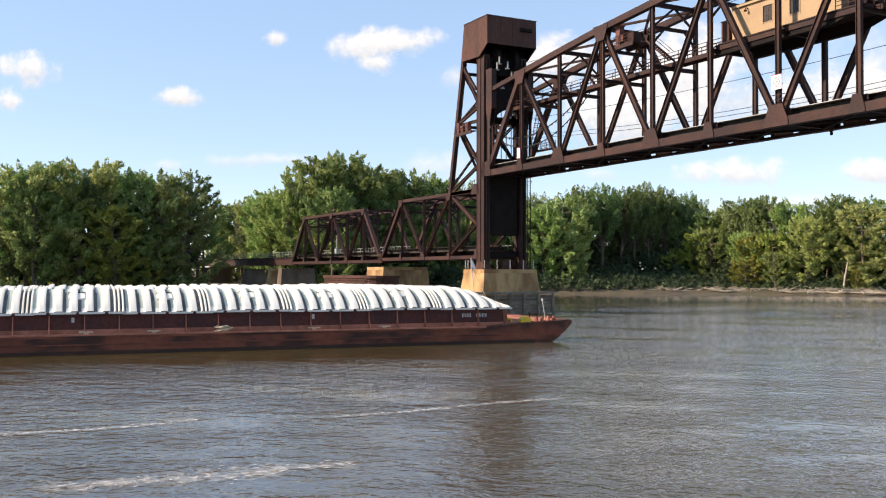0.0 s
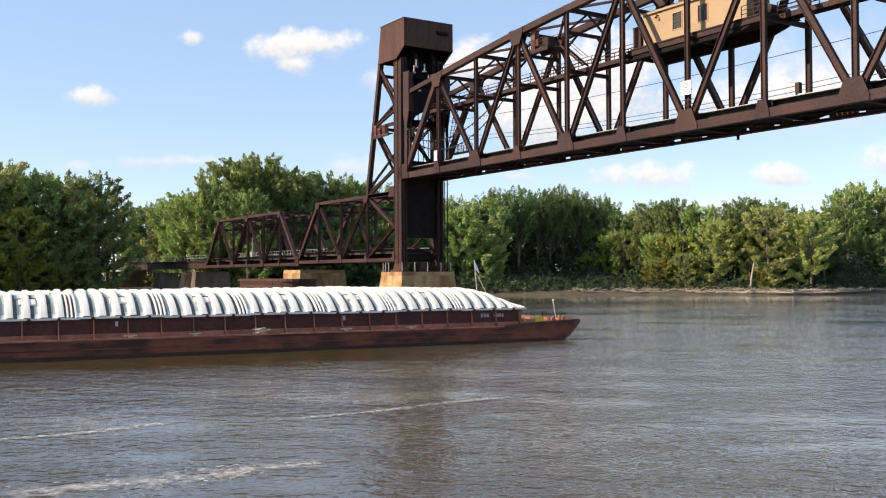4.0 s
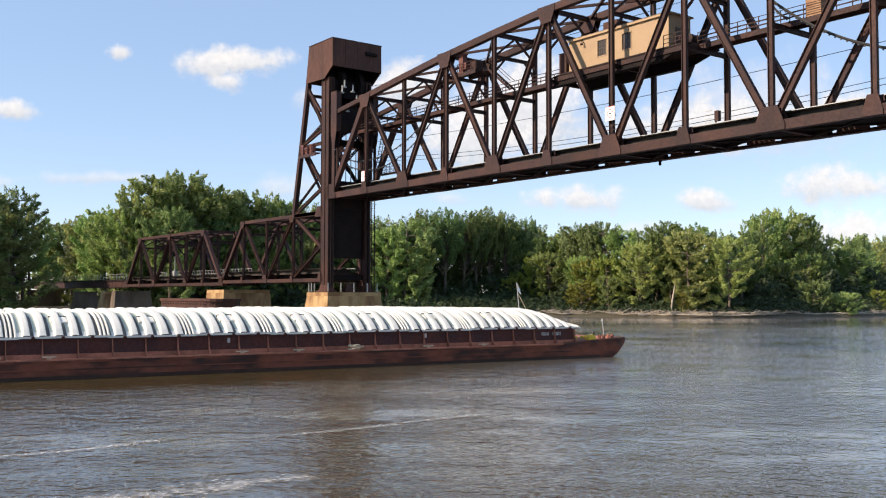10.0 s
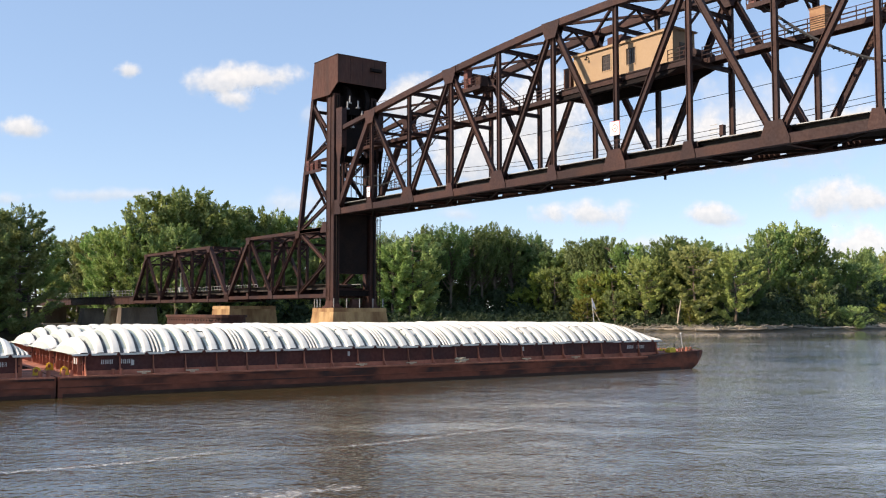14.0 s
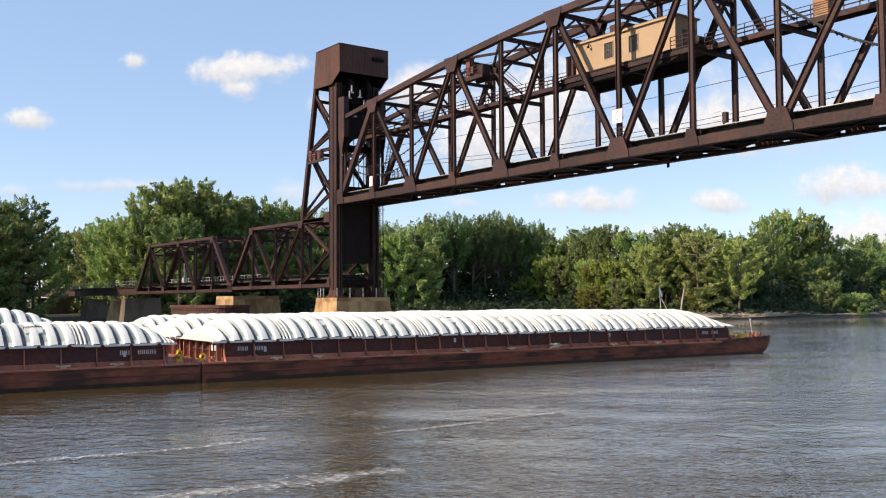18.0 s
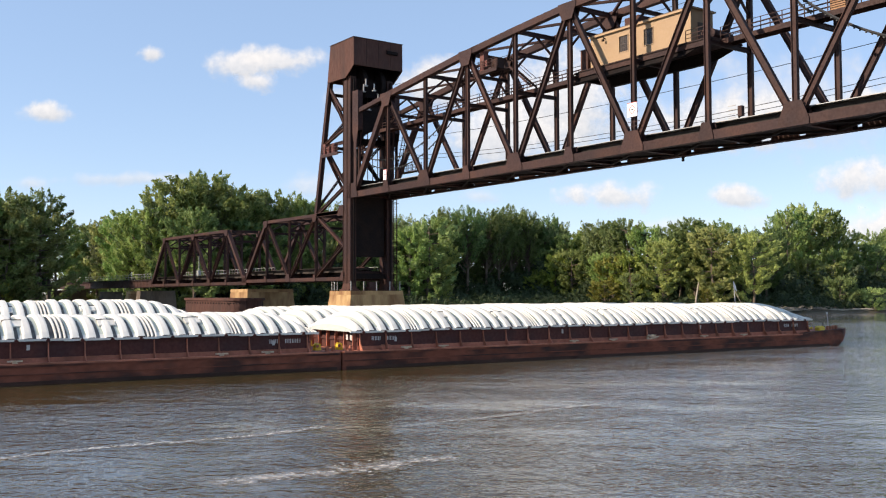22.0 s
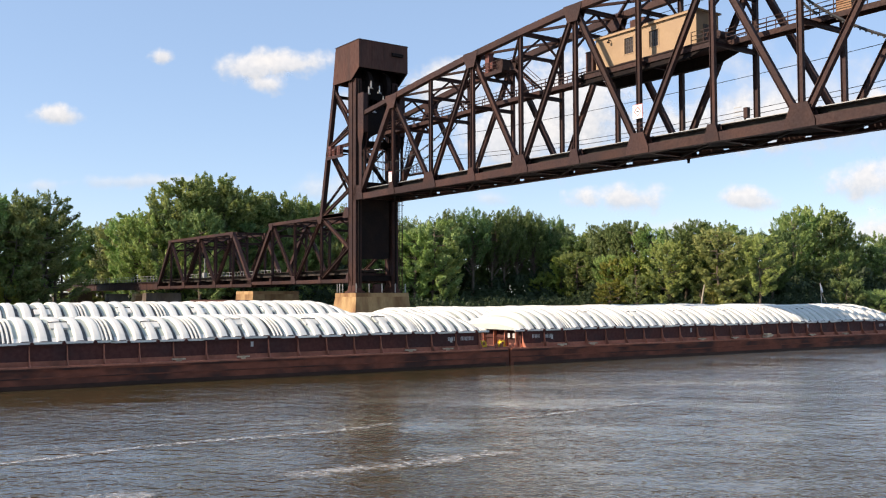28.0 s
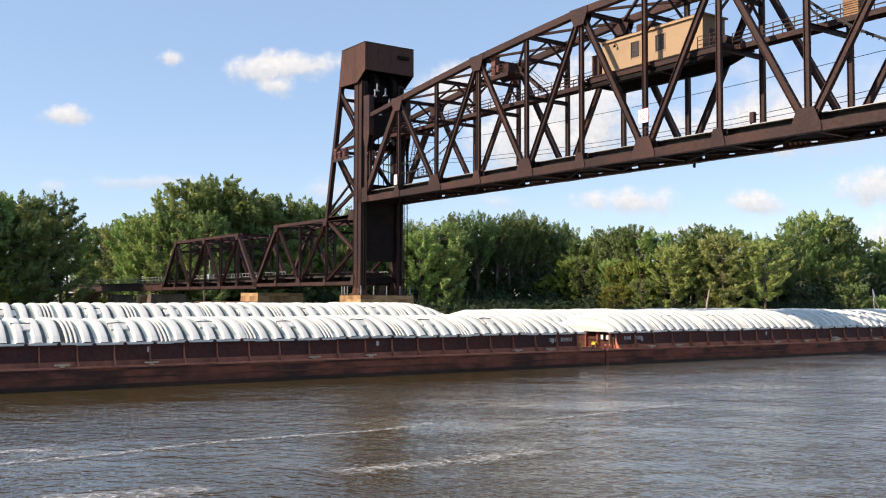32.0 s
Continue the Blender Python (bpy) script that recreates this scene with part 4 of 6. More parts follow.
def plume(crown, root, tip, r, count, size, rng):
    """A leafy branch end: sprays gathered round the line from root to tip, fullest before the middle and pointed at the tip."""
    axis = tip - root
    ahead = axis.normalized()
    one = ahead.orthogonal().normalized()
    two = ahead.cross(one)
    for _ in range(count):
        u, a = rng.random() ** 0.85, rng.uniform(0, 6.2832)
        o = one * math.cos(a) + two * math.sin(a)
        w = r * math.sin(math.pi * min(1.0, 0.18 + 0.82 * u)) ** 0.8 * rng.uniform(0.25, 1.0) ** 0.5
        spray(crown, root + axis * u + o * w, o + Vector((0, 0, 0.35)), ahead * 0.9 + o * 0.5, size, rng)


def tree(label, tall, spread, limbs, plumes, leaves, mats, seed, low=0.25, top=0.45, size=0.3, rise=0.7, reach=1.9, gap=0.0):
    """Tapered trunk and rising limbs; each limb carries leafy plumes, with gaps of shade between the limbs.
    low: where the crown begins; top: how much it narrows; rise: how steeply limbs climb; reach: a plume's length; gap: share of limbs left out."""
    rng = random.Random(seed)
    e = thing("tree", label, "tree", pose(0, 0, -50), "far bank trees")
    wood, crown = Shape(), Shape()
    lean = rng.uniform(-0.012, 0.012), rng.uniform(-0.012, 0.012)
    spine = [(lean[0] * tall * i + rng.uniform(-0.2, 0.2), lean[1] * tall * i + rng.uniform(-0.2, 0.2), tall * 0.86 * i / 6) for i in range(7)]
    wood.tube(spine, [0.4 * tall / 22 * (1 - 0.14 * i) for i in range(7)], 7)
    seat = Vector(spine[6])
    for c in range(limbs):
        f = low + (0.92 - low) * (c + rng.uniform(0.1, 0.9)) / limbs
        if rng.random() < gap:
            continue
        a = c * 2.39996 + rng.uniform(-0.5, 0.5)
        shape = min(1.0, 0.7 + 1.4 * (f - low)) * (1 - top * max(0.0, (f - 0.45) / 0.55) ** 1.5)
        wide = spread * shape * rng.uniform(0.5, 1.0)
        way = Vector((math.cos(a), math.sin(a), 0))
        base = Vector(spine[min(6, int(f * 6.6))])
        climb = rise * wide * rng.uniform(0.7, 1.2)
        end = Vector((base.x, base.y, 0)) + way * wide + Vector((0, 0, min(tall * f, tall * 0.95)))
        root = Vector((base.x * 0.9, base.y * 0.9, max(0.5, end.z - max(climb, 0.3 * wide))))
        bend = (root + end) / 2 + Vector((0, 0, -0.12 * wide if rise > 0 else 0.5))
        wood.tube((root, bend, end), (0.14 * tall / 22, 0.09 * tall / 22, 0.03), 5)
        for k in range(plumes):
            u = 0.35 + 0.65 * (k + rng.random()) / plumes
            at = root.lerp(bend, u * 2) if u < 0.5 else bend.lerp(end, u * 2 - 1)
            side = Vector((-way.y, way.x, 0)) * rng.uniform(-1.0, 1.0)
            d = (way * rng.uniform(0.2, 1.0) + side * 0.9 + Vector((0, 0, rise * rng.uniform(0.5, 1.5)))).normalized()
            long = reach * rng.uniform(0.65, 1.25)
            plume(crown, at, at + d * long, long * rng.uniform(0.3, 0.46), int(leaves * rng.uniform(0.7, 1.3)), size, rng)
    # shoots over the dome of the crown make the outline ragged
    for c in range(30):
        a, q = rng.uniform(0, 6.283), rng.random() ** 0.5 * 0.85
        wide = q * spread * (1 - 0.6 * top)
        at = Vector((seat.x + math.cos(a) * wide, seat.y + math.sin(a) * wide, tall * (0.93 - (0.16 + 0.2 * top) * q * q) - rng.uniform(0, 0.07) * tall))
        d = Vector((math.cos(a) * q * 0.8, math.sin(a) * q * 0.8, 1.0)).normalized()
        plume(crown, at, at + d * reach * rng.uniform(0.6, 1.2), reach * 0.36, leaves, size, rng)
    fit = 1.02 * tall / max(v[2] for v in crown.v)
    for shape in (wood, crown):
        shape.v = [(x, y, z * fit) for x, y, z in shape.v]
    part("trunk", wood, BARK, e)
    me = bpy.data.meshes.new("crown")
    me.from_pydata(crown.v, [], crown.f)
    me.materials.append(mats)
    part("crown", me, None, e)
    return e


KINDS = [
    tree("tall leafy cottonwood with dense mid-green crown on the bank", 24, 7.0, 44, 8, 46, LEAF_MID, 1, 0.26, 0.3, 0.27, 0.6, 1.6),
    tree("tall dark green maple with dense crown on the bank", 24, 7.2, 44, 8, 46, LEAF_DARK, 2, 0.26, 0.25, 0.27, 0.5, 1.6),
    tree("upright grey-green poplar with spiky crown on the bank", 25, 5.8, 46, 8, 44, LEAF_GREY, 3, 0.3, 0.4, 0.25, 1.5, 2.0),
    tree("broad light green willow leaning over the shore", 14, 5.4, 34, 8, 36, LEAF_LIGHT, 4, 0.02, 0.3, 0.24, 0.25, 1.2),
    tree("broad mid-green bank tree with uneven crown", 20, 7.2, 42, 8, 46, LEAF_MID, 5, 0.2, 0.25, 0.27, 0.5, 1.6, 0.1),
    tree("yellow-green turning tree at the water's edge", 12, 4.6, 30, 7, 32, LEAF_YELLOW, 6, 0.03, 0.35, 0.26, 0.4, 1.1),
    tree("bare-stemmed tall cottonwood with a high open crown", 26, 6.0, 24, 8, 34, LEAF_MID, 7, 0.5, 0.2, 0.32, 0.7, 1.4, 0.2),
    tree("spiky-topped dark green poplar on the bank", 25, 6.0, 46, 8, 44, LEAF_DARK, 9, 0.34, 0.35, 0.25, 1.5, 2.0),
    tree("tall poplar with dark bare stems under a high crown", 25, 6.4, 36, 8, 44, LEAF_DARK, 15, 0.56, 0.3, 0.25, 1.4, 1.9),
    tree("low rounded willow bush hanging over the water", 6, 4.4, 30, 7, 30, LEAF_LIGHT, 21, 0.02, 0.3, 0.2, 0.35, 1.0),
    tree("ragged dark tree with sparse drooping limbs", 24, 6.2, 26, 6, 30, LEAF_DARK, 12, 0.3, 0.25, 0.32, 0.1, 1.6, 0.3),
]
TALL = (24, 24, 25, 14, 20, 12, 26, 25, 25, 6, 24)
PLANTED = random.Random(11)


def plant(kind, x, y, top, base=1.2, wide=1.0):
    """A tree of that kind whose crown ends at the height top; kept off the railway line."""
    for _ in range(40):
        off = (x + 13.99) * 0.8014 + (y - 127.16) * 0.598
        if not -6.5 < off < 12.5 or x > 0:
            break
        top, x, y = 5.76 + (top - 5.76) * 1.02, x * 1.02, y * 1.02
    s = (top - base) / TALL[kind]
    w = s * wide * PLANTED.uniform(0.9, 1.15)
    e = copy_thing(KINDS[kind], Matrix())
    e.matrix_basis = pose(x, y, base, 0, 0, PLANTED.uniform(0, 360)) @ Matrix.Diagonal((w, w, s, 1))
    return e


# crown tops of the woods along the far bank: x, y and height
LEFT_WOOD = ((-122.1, 182.6, 26.4), (-119.9, 184.1, 27.8), (-117.7, 185.6, 28.8), (-115.0, 187.5, 28.6), (-113.1, 188.8, 29.1), (-109.4, 191.4, 29.9), (-107.1, 193.0, 28.6), (-103.7, 195.4, 27.8), (-99.5, 198.7, 28.3), (-96.9, 201.7, 28.4), (-94.8, 204.3, 28.2), (-91.7, 208.1, 28.6), (-90.2, 210.0, 25.9))
BEHIND_SPANS = ((-88.9, 221.6, 18.7), (-86.5, 224.5, 22.0), (-84.5, 227.0, 23.6), (-82.5, 229.4, 24.0), (-78.4, 232.6, 26.8), (-75.4, 234.7, 27.2), (-73.0, 236.4, 30.2), (-70.5, 238.2, 33.6), (-66.8, 240.9, 35.7), (-64.2, 242.7, 36.3), (-61.7, 244.5, 34.3), (-59.1, 246.4, 33.3), (-55.1, 249.2, 32.8), (-52.5, 251.1, 30.2), (-49.8, 253.0, 32.3), (-46.4, 255.5, 33.0), (-42.9, 257.9, 32.0), (-39.4, 260.4, 30.6), (-34.3, 263.4, 31.1))
TOWER_WOOD = ((-29.0, 261.0, 26.5), (-25.0, 263.0, 25.0), (-21.3, 265.2, 25.7), (-18.3, 267.0, 27.5), (-13.7, 269.8, 27.7), (-10.3, 271.8, 25.1), (-6.6, 274.0, 28.1), (-3.9, 275.6, 30.3), (2.3, 279.9, 30.7), (7.4, 284.2, 30.4), (11.7, 287.9, 30.9), (16.2, 291.7, 32.5), (21.7, 296.3, 30.8), (27.1, 299.0, 30.1), (30.4, 296.2, 27.7))
MIDDLE_WOOD = ((33.2, 293.8, 23.3), (36.7, 290.8, 25.2), (39.8, 288.2, 27.2), (42.6, 284.2, 26.8), (45.3, 280.1, 26.2), (49.2, 274.2, 26.6), (53.3, 270.7, 25.2), (57.5, 267.8, 24.5), (60.3, 265.9, 25.9), (63.9, 264.9, 25.7), (66.8, 264.0, 23.9), (71.9, 262.6, 25.4), (76.9, 264.0, 23.8), (84.8, 269.2, 23.4), (92.6, 282.3, 24.4))
RIGHT_WOOD = ((99.0, 294.2, 30.1), (105.5, 297.6, 31.8), (108.7, 298.5, 33.3), (113.8, 300.1, 31.3), (118.0, 302.0, 26.1), (122.8, 306.5, 22.8), (130.2, 313.5, 22.2), (138.5, 324.0, 26.6), (155.7, 353.4, 27.9), (173.6, 382.4, 28.8), (185.7, 397.1, 31.4))
WATERSIDE_WEST = ((-33.0, 256.0, 21.0, 3), (-21.0, 261.5, 22.5, 4), (-95.5, 206.0, 15.0, 4), (-101.4, 190.0, 19.8, 5), (-94.5, 196.9, 22.4, 3), (-89.4, 202.2, 23.7, 3), (-99.3, 188.1, 9.5, 5), (-94.1, 194.4, 8.1, 5), (-88.9, 200.7, 7.5, 3), (-84.7, 219.0, 15.8, 5), (-9.1, 261.8, 26.0, 3), (-113.7, 181.4, 23.0, 4), (-83.0, 211.8, 21.1, 4), (-75.5, 217.7, 23.7, 4), (-62.8, 226.7, 26.4, 4), (-13.9, 258.7, 23.0, 4), (-6.4, 263.2, 19.4, 4))
WATERSIDE_EAST = ((23.5, 286.9, 12.7, 5), (33.2, 282.9, 18.3, 4), (47.6, 265.6, 16.3, 5), (41.2, 275.2, 16.9, 4), (66.5, 253.3, 23.3, 3), (64.1, 250.9, 6.6, 5), (43.4, 271.1, 16.1, 5), (117.7, 286.5, 6.4, 3), (109.2, 285.7, 14.6, 3), (141.2, 314.2, 7.3, 5), (27.9, 285.6, 17.5, 5), (54.1, 259.1, 20.1, 4), (76.7, 252.8, 21.2, 4), (102.6, 285.8, 15.7, 4), (140.7, 316.7, 6.6, 3), (131.6, 303.8, 20.8, 4), (111.2, 288.3, 18.4, 4), (128.5, 300.0, 8.5, 3), (147.0, 328.0, 10.0, 3), (22.0, 286.0, 11.0, 5))


def wood():
    mixes = ((LEFT_WOOD, (0, 3, 2, 0), 0.9), (BEHIND_SPANS, (0, 4, 2, 3), 0.9), (TOWER_WOOD, (2, 7, 2, 2), 0.95), (MIDDLE_WOOD, (1, 0, 2, 1, 7), 0.95), (RIGHT_WOOD, (4, 6, 3, 0, 3, 2, 3, 3, 2, 3, 2), 0.75))
    for rows, kinds, wide in mixes:
        for i, (x, y, top) in enumerate(rows):
            edge = rows is LEFT_WOOD and i > 10
            plant(10 if edge else 8 if rows is TOWER_WOOD and 5 < i < 13 else kinds[i % len(kinds)], x, y, top, 1.5, wide)
            # the next ranks, lower in front and filling behind
            shade = edge or rows is TOWER_WOOD and 4 < i < 12 or rows is MIDDLE_WOOD and i % 3
            if rows is TOWER_WOOD and 4 < i < 14:
                plant(1, x * 1.035, y * 1.035, 1.5 + (top - 1.5) * 0.88, 1.8, 1.1)
            elif i % 2 == 0:
                plant(PLANTED.choice((0, 1, 4)), x * 1.05 + PLANTED.uniform(-3, 3), y * 1.05, 1.5 + (top - 1.5) * 0.9, 1.8)
            if not shade and i % 2:
                plant(PLANTED.choice((0, 1, 4, 3)), x * 0.98 + PLANTED.uniform(-2, 2), y * 0.98 + 1, 1.5 + (top - 1.5) * PLANTED.uniform(0.4, 0.72), 1.2)
    for x, y, top, kind in WATERSIDE_WEST + WATERSIDE_EAST:
        plant(kind, x, y, top, 0.8, 0.95)
    plant(6, 95.7, 280.1, 29.7, 1.0, 0.5)
    for x, y, top, kind, wide in ((114.0, 268.0, 7.0, 9, 1.1), (105.0, 268.0, 10.5, 9, 0.8), (109.0, 271.0, 6.0, 9, 1.0), (67.0, 252.5, 8.5, 5, 0.9), (132.0, 286.0, 7.5, 5, 1.2), (39.0, 262.0, 9.0, 5, 1.3), (46.0, 258.0, 11.0, 3, 1.0)):
        plant(kind, x, y, top, 0.6, wide)
    # woods that go on past both ends of what is looked at
    for x in range(-330, -122, 26):
        plant(PLANTED.choice((0, 1, 4)), x, shore_y(x) + 9, PLANTED.uniform(24, 30))
        plant(PLANTED.choice((3, 4, 5)), x + 5, shore_y(x) + 3, PLANTED.uniform(10, 18), 0.8)
    for x in range(190, 420, 24):
        plant(PLANTED.choice((0, 1, 4)), x, shore_y(x) + 9, PLANTED.uniform(25, 32))
        plant(PLANTED.choice((3, 4)), x + 5, shore_y(x) + 3, PLANTED.uniform(10, 18), 0.8)


wood()


def underwood():
    """Shrubs that close the view between the stems, near the shore and deeper in; their colour holds the wood's shade.
    """
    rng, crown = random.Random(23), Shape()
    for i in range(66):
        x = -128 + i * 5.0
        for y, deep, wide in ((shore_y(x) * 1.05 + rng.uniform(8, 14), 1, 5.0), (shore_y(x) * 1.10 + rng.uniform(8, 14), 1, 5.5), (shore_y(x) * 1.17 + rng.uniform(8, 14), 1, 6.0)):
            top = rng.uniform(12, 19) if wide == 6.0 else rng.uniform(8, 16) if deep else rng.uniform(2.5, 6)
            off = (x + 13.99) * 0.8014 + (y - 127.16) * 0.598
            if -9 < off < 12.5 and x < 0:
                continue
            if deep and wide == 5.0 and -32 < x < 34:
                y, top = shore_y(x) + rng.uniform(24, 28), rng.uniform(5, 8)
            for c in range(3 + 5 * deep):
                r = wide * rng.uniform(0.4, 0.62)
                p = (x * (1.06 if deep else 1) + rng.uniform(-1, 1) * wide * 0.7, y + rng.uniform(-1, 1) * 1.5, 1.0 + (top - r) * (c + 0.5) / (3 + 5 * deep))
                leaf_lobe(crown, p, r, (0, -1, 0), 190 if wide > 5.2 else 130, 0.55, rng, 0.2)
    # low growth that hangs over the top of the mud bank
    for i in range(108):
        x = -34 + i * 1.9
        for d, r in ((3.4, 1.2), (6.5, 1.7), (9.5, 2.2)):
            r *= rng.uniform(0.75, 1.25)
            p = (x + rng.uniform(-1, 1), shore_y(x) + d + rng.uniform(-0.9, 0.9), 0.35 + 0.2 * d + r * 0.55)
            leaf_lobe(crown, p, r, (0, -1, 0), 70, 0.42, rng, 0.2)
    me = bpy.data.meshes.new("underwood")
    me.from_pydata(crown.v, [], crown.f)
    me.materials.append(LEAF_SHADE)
    tagged(new("underwood", me), "dense shrubs under the bank trees, leaf colour darkened to shade", "shrubs", kind="stuff")


underwood()
for i, proto in enumerate(KINDS):
    proto.matrix_basis = pose(-345 - 14 * i, shore_y(-345) + 20, 1.8)


def snag(x, y, long, turn, seed):
    """A bleached trunk lying on the mud with a few broken limbs."""
    rng = random.Random(seed)
    e = thing("driftwood_log", "bleached driftwood trunk lying on the muddy shore", "driftwood", pose(x, y, 0.16 + 0.32 * (y - shore_y(x)), 0, 0, turn), "driftwood on the far bank")
    pts = [(long * i / 5 - long / 2, rng.uniform(-0.3, 0.3), 0.15 + rng.uniform(-0.08, 0.2)) for i in range(6)]
    part("trunk", Shape().tube(pts, [0.26, 0.25, 0.22, 0.18, 0.13, 0.06], 7), SNAG, e)
    for i in range(rng.choice((0, 1, 2))):
        p = Vector(pts[1 + i])
        q = p + Vector((rng.uniform(0.8, 2.6), rng.uniform(-1.2, 1.2), rng.uniform(0.3, 1.5)))
        part("limb", Shape().tube((p, (p + q) / 2 + Vector((0, 0, 0.1)), q), (0.1, 0.07, 0.03), 5), SNAG, e)


LOGS = ((22, 1.2, 9, 14), (31, 1.6, 8, -20), (37, 1.0, 11, 8), (47, 1.0, 8, -45), (53, 1.5, 10, -30), (58, 2.4, 7, -12), (61, 0.8, 9, -20), (65, 1.6, 13, -14), (68, 0.4, 7, 12), (71, 2.6, 8, -28), (74, 0.6, 12, 4), (77, 1.8, 9, 30), (81, 0.8, 10, 22), (84, 2.0, 6, 50), (104, 1.0, 9, 12), (112, 0.7, 7, 20), (124, 1.5, 13, 38), (130, 0.7, 12, 44), (137, 1.0, 10, 52))
LOG_HEAPS = ((55, 0.6, 6, 20), (63, 2.2, 8, 40), (66, 1.0, 10, -40), (69, 2.0, 9, -5), (72, 1.2, 6, 60), (75, 2.2, 11, -18), (79, 0.8, 7, -35), (49, 1.8, 6, 10), (88, 1.2, 8, 40), (108, 1.6, 8, -15), (118, 0.8, 9, 10), (127, 1.6, 8, 20))
for i, (x, d, long, turn) in enumerate(LOGS + LOG_HEAPS):
    snag(x, shore_y(x) + d, long, turn, i)


def brush_heap(x, d, wide, seed):
    """Washed-up sticks and branches in a tangled heap on the mud."""
    rng, s = random.Random(seed), Shape()
    for i in range(46):
        p = Vector((rng.gauss(0, wide * 0.4), rng.uniform(-1.2, 1.8), rng.uniform(0.0, 0.7)))
        a, long = rng.uniform(0, 6.28), rng.uniform(0.8, 3.4)
        q = p + Vector((math.cos(a) * long, math.sin(a) * long * 0.5, rng.uniform(-0.1, 0.8)))
        r = rng.uniform(0.03, 0.1)
        s.tube((p, (p + q) / 2 + Vector((0, 0, rng.uniform(-0.1, 0.25))), q), (r, r * 0.8, r * 0.4), 4)
    solid("brush_heap", s, SNAG, "tangled heap of bleached sticks on the shore", "driftwood", pose(x, shore_y(x) + d, 0.3 + 0.28 * d), "brush heaps on the far bank", "stuff")


for i, (x, d, wide) in enumerate(((46, 1.5, 4), (52, 1.2, 5), (57, 2.0, 5), (62, 1.2, 6), (67, 1.8, 6), (72, 1.0, 5), (77, 1.6, 5), (83, 1.2, 4), (90, 1.0, 4), (96, 1.2, 5), (122, 1.2, 6), (18, 1.4, 5), (27, 1.2, 6), (34, 1.6, 6), (40, 1.2, 5))):
    brush_heap(x, d, wide, 70 + i)
pale = thing("dead_trunk", "pale bare tree trunk leaning by the shore", "tree trunk", pose(61.0, shore_y(61) + 3.2, 0.5))
part("trunk", Shape().tube(((0, 0, 0), (0.5, 0.2, 4), (1.4, 0.1, 9)), (0.3, 0.24, 0.14), 8), SNAG, pale)


# ---- barges: x towards the bow, y towards the far side, z from the waterline ----
LONG, BEAM, DECK = 59.9, 10.67, 1.34


def barge_hull(long, flip):
    """A hull raked at the bow, with cut bow corners, and square aft; flip turns it round."""
    s = Shape()
    # distance from the bow, keel and deck heights, inset of the side
    cuts = [(long, -2.6, DECK, 0), (8.3, -2.6, DECK, 0), (7.8, -2.4, DECK, 0), (4.3, -1.17, 1.6, 0), (2.7, -0.6, 1.66, 0), (1.0, 0.45, 1.72, 0), (0.1, 1.05, 1.78, 0.4), (-0.5, 1.45, 1.7, 0.75)]
    for d, lo, hi, cut in cuts:
        x = d if flip else long - d
        s.v.extend(((x, cut, lo), (x, BEAM - cut, lo), (x, BEAM - cut, hi), (x, cut, hi)))
    n = len(cuts)
    s.f = [(3, 2, 1, 0), tuple(4 * n - 4 + i for i in range(4))]
    for i in range(n - 1):
        s.f.extend((4 * i + j, 4 * i + (j + 1) % 4, 4 * i + 4 + (j + 1) % 4, 4 * i + 4 + j) for j in range(4))
    s.m = [0] * len(s.f)
    return s


def arch(y):
    """Height of the covers above their edge, across the hatch (y from -1 to 1)."""
    return 1.72 * (1 - abs(y) ** 2.3)


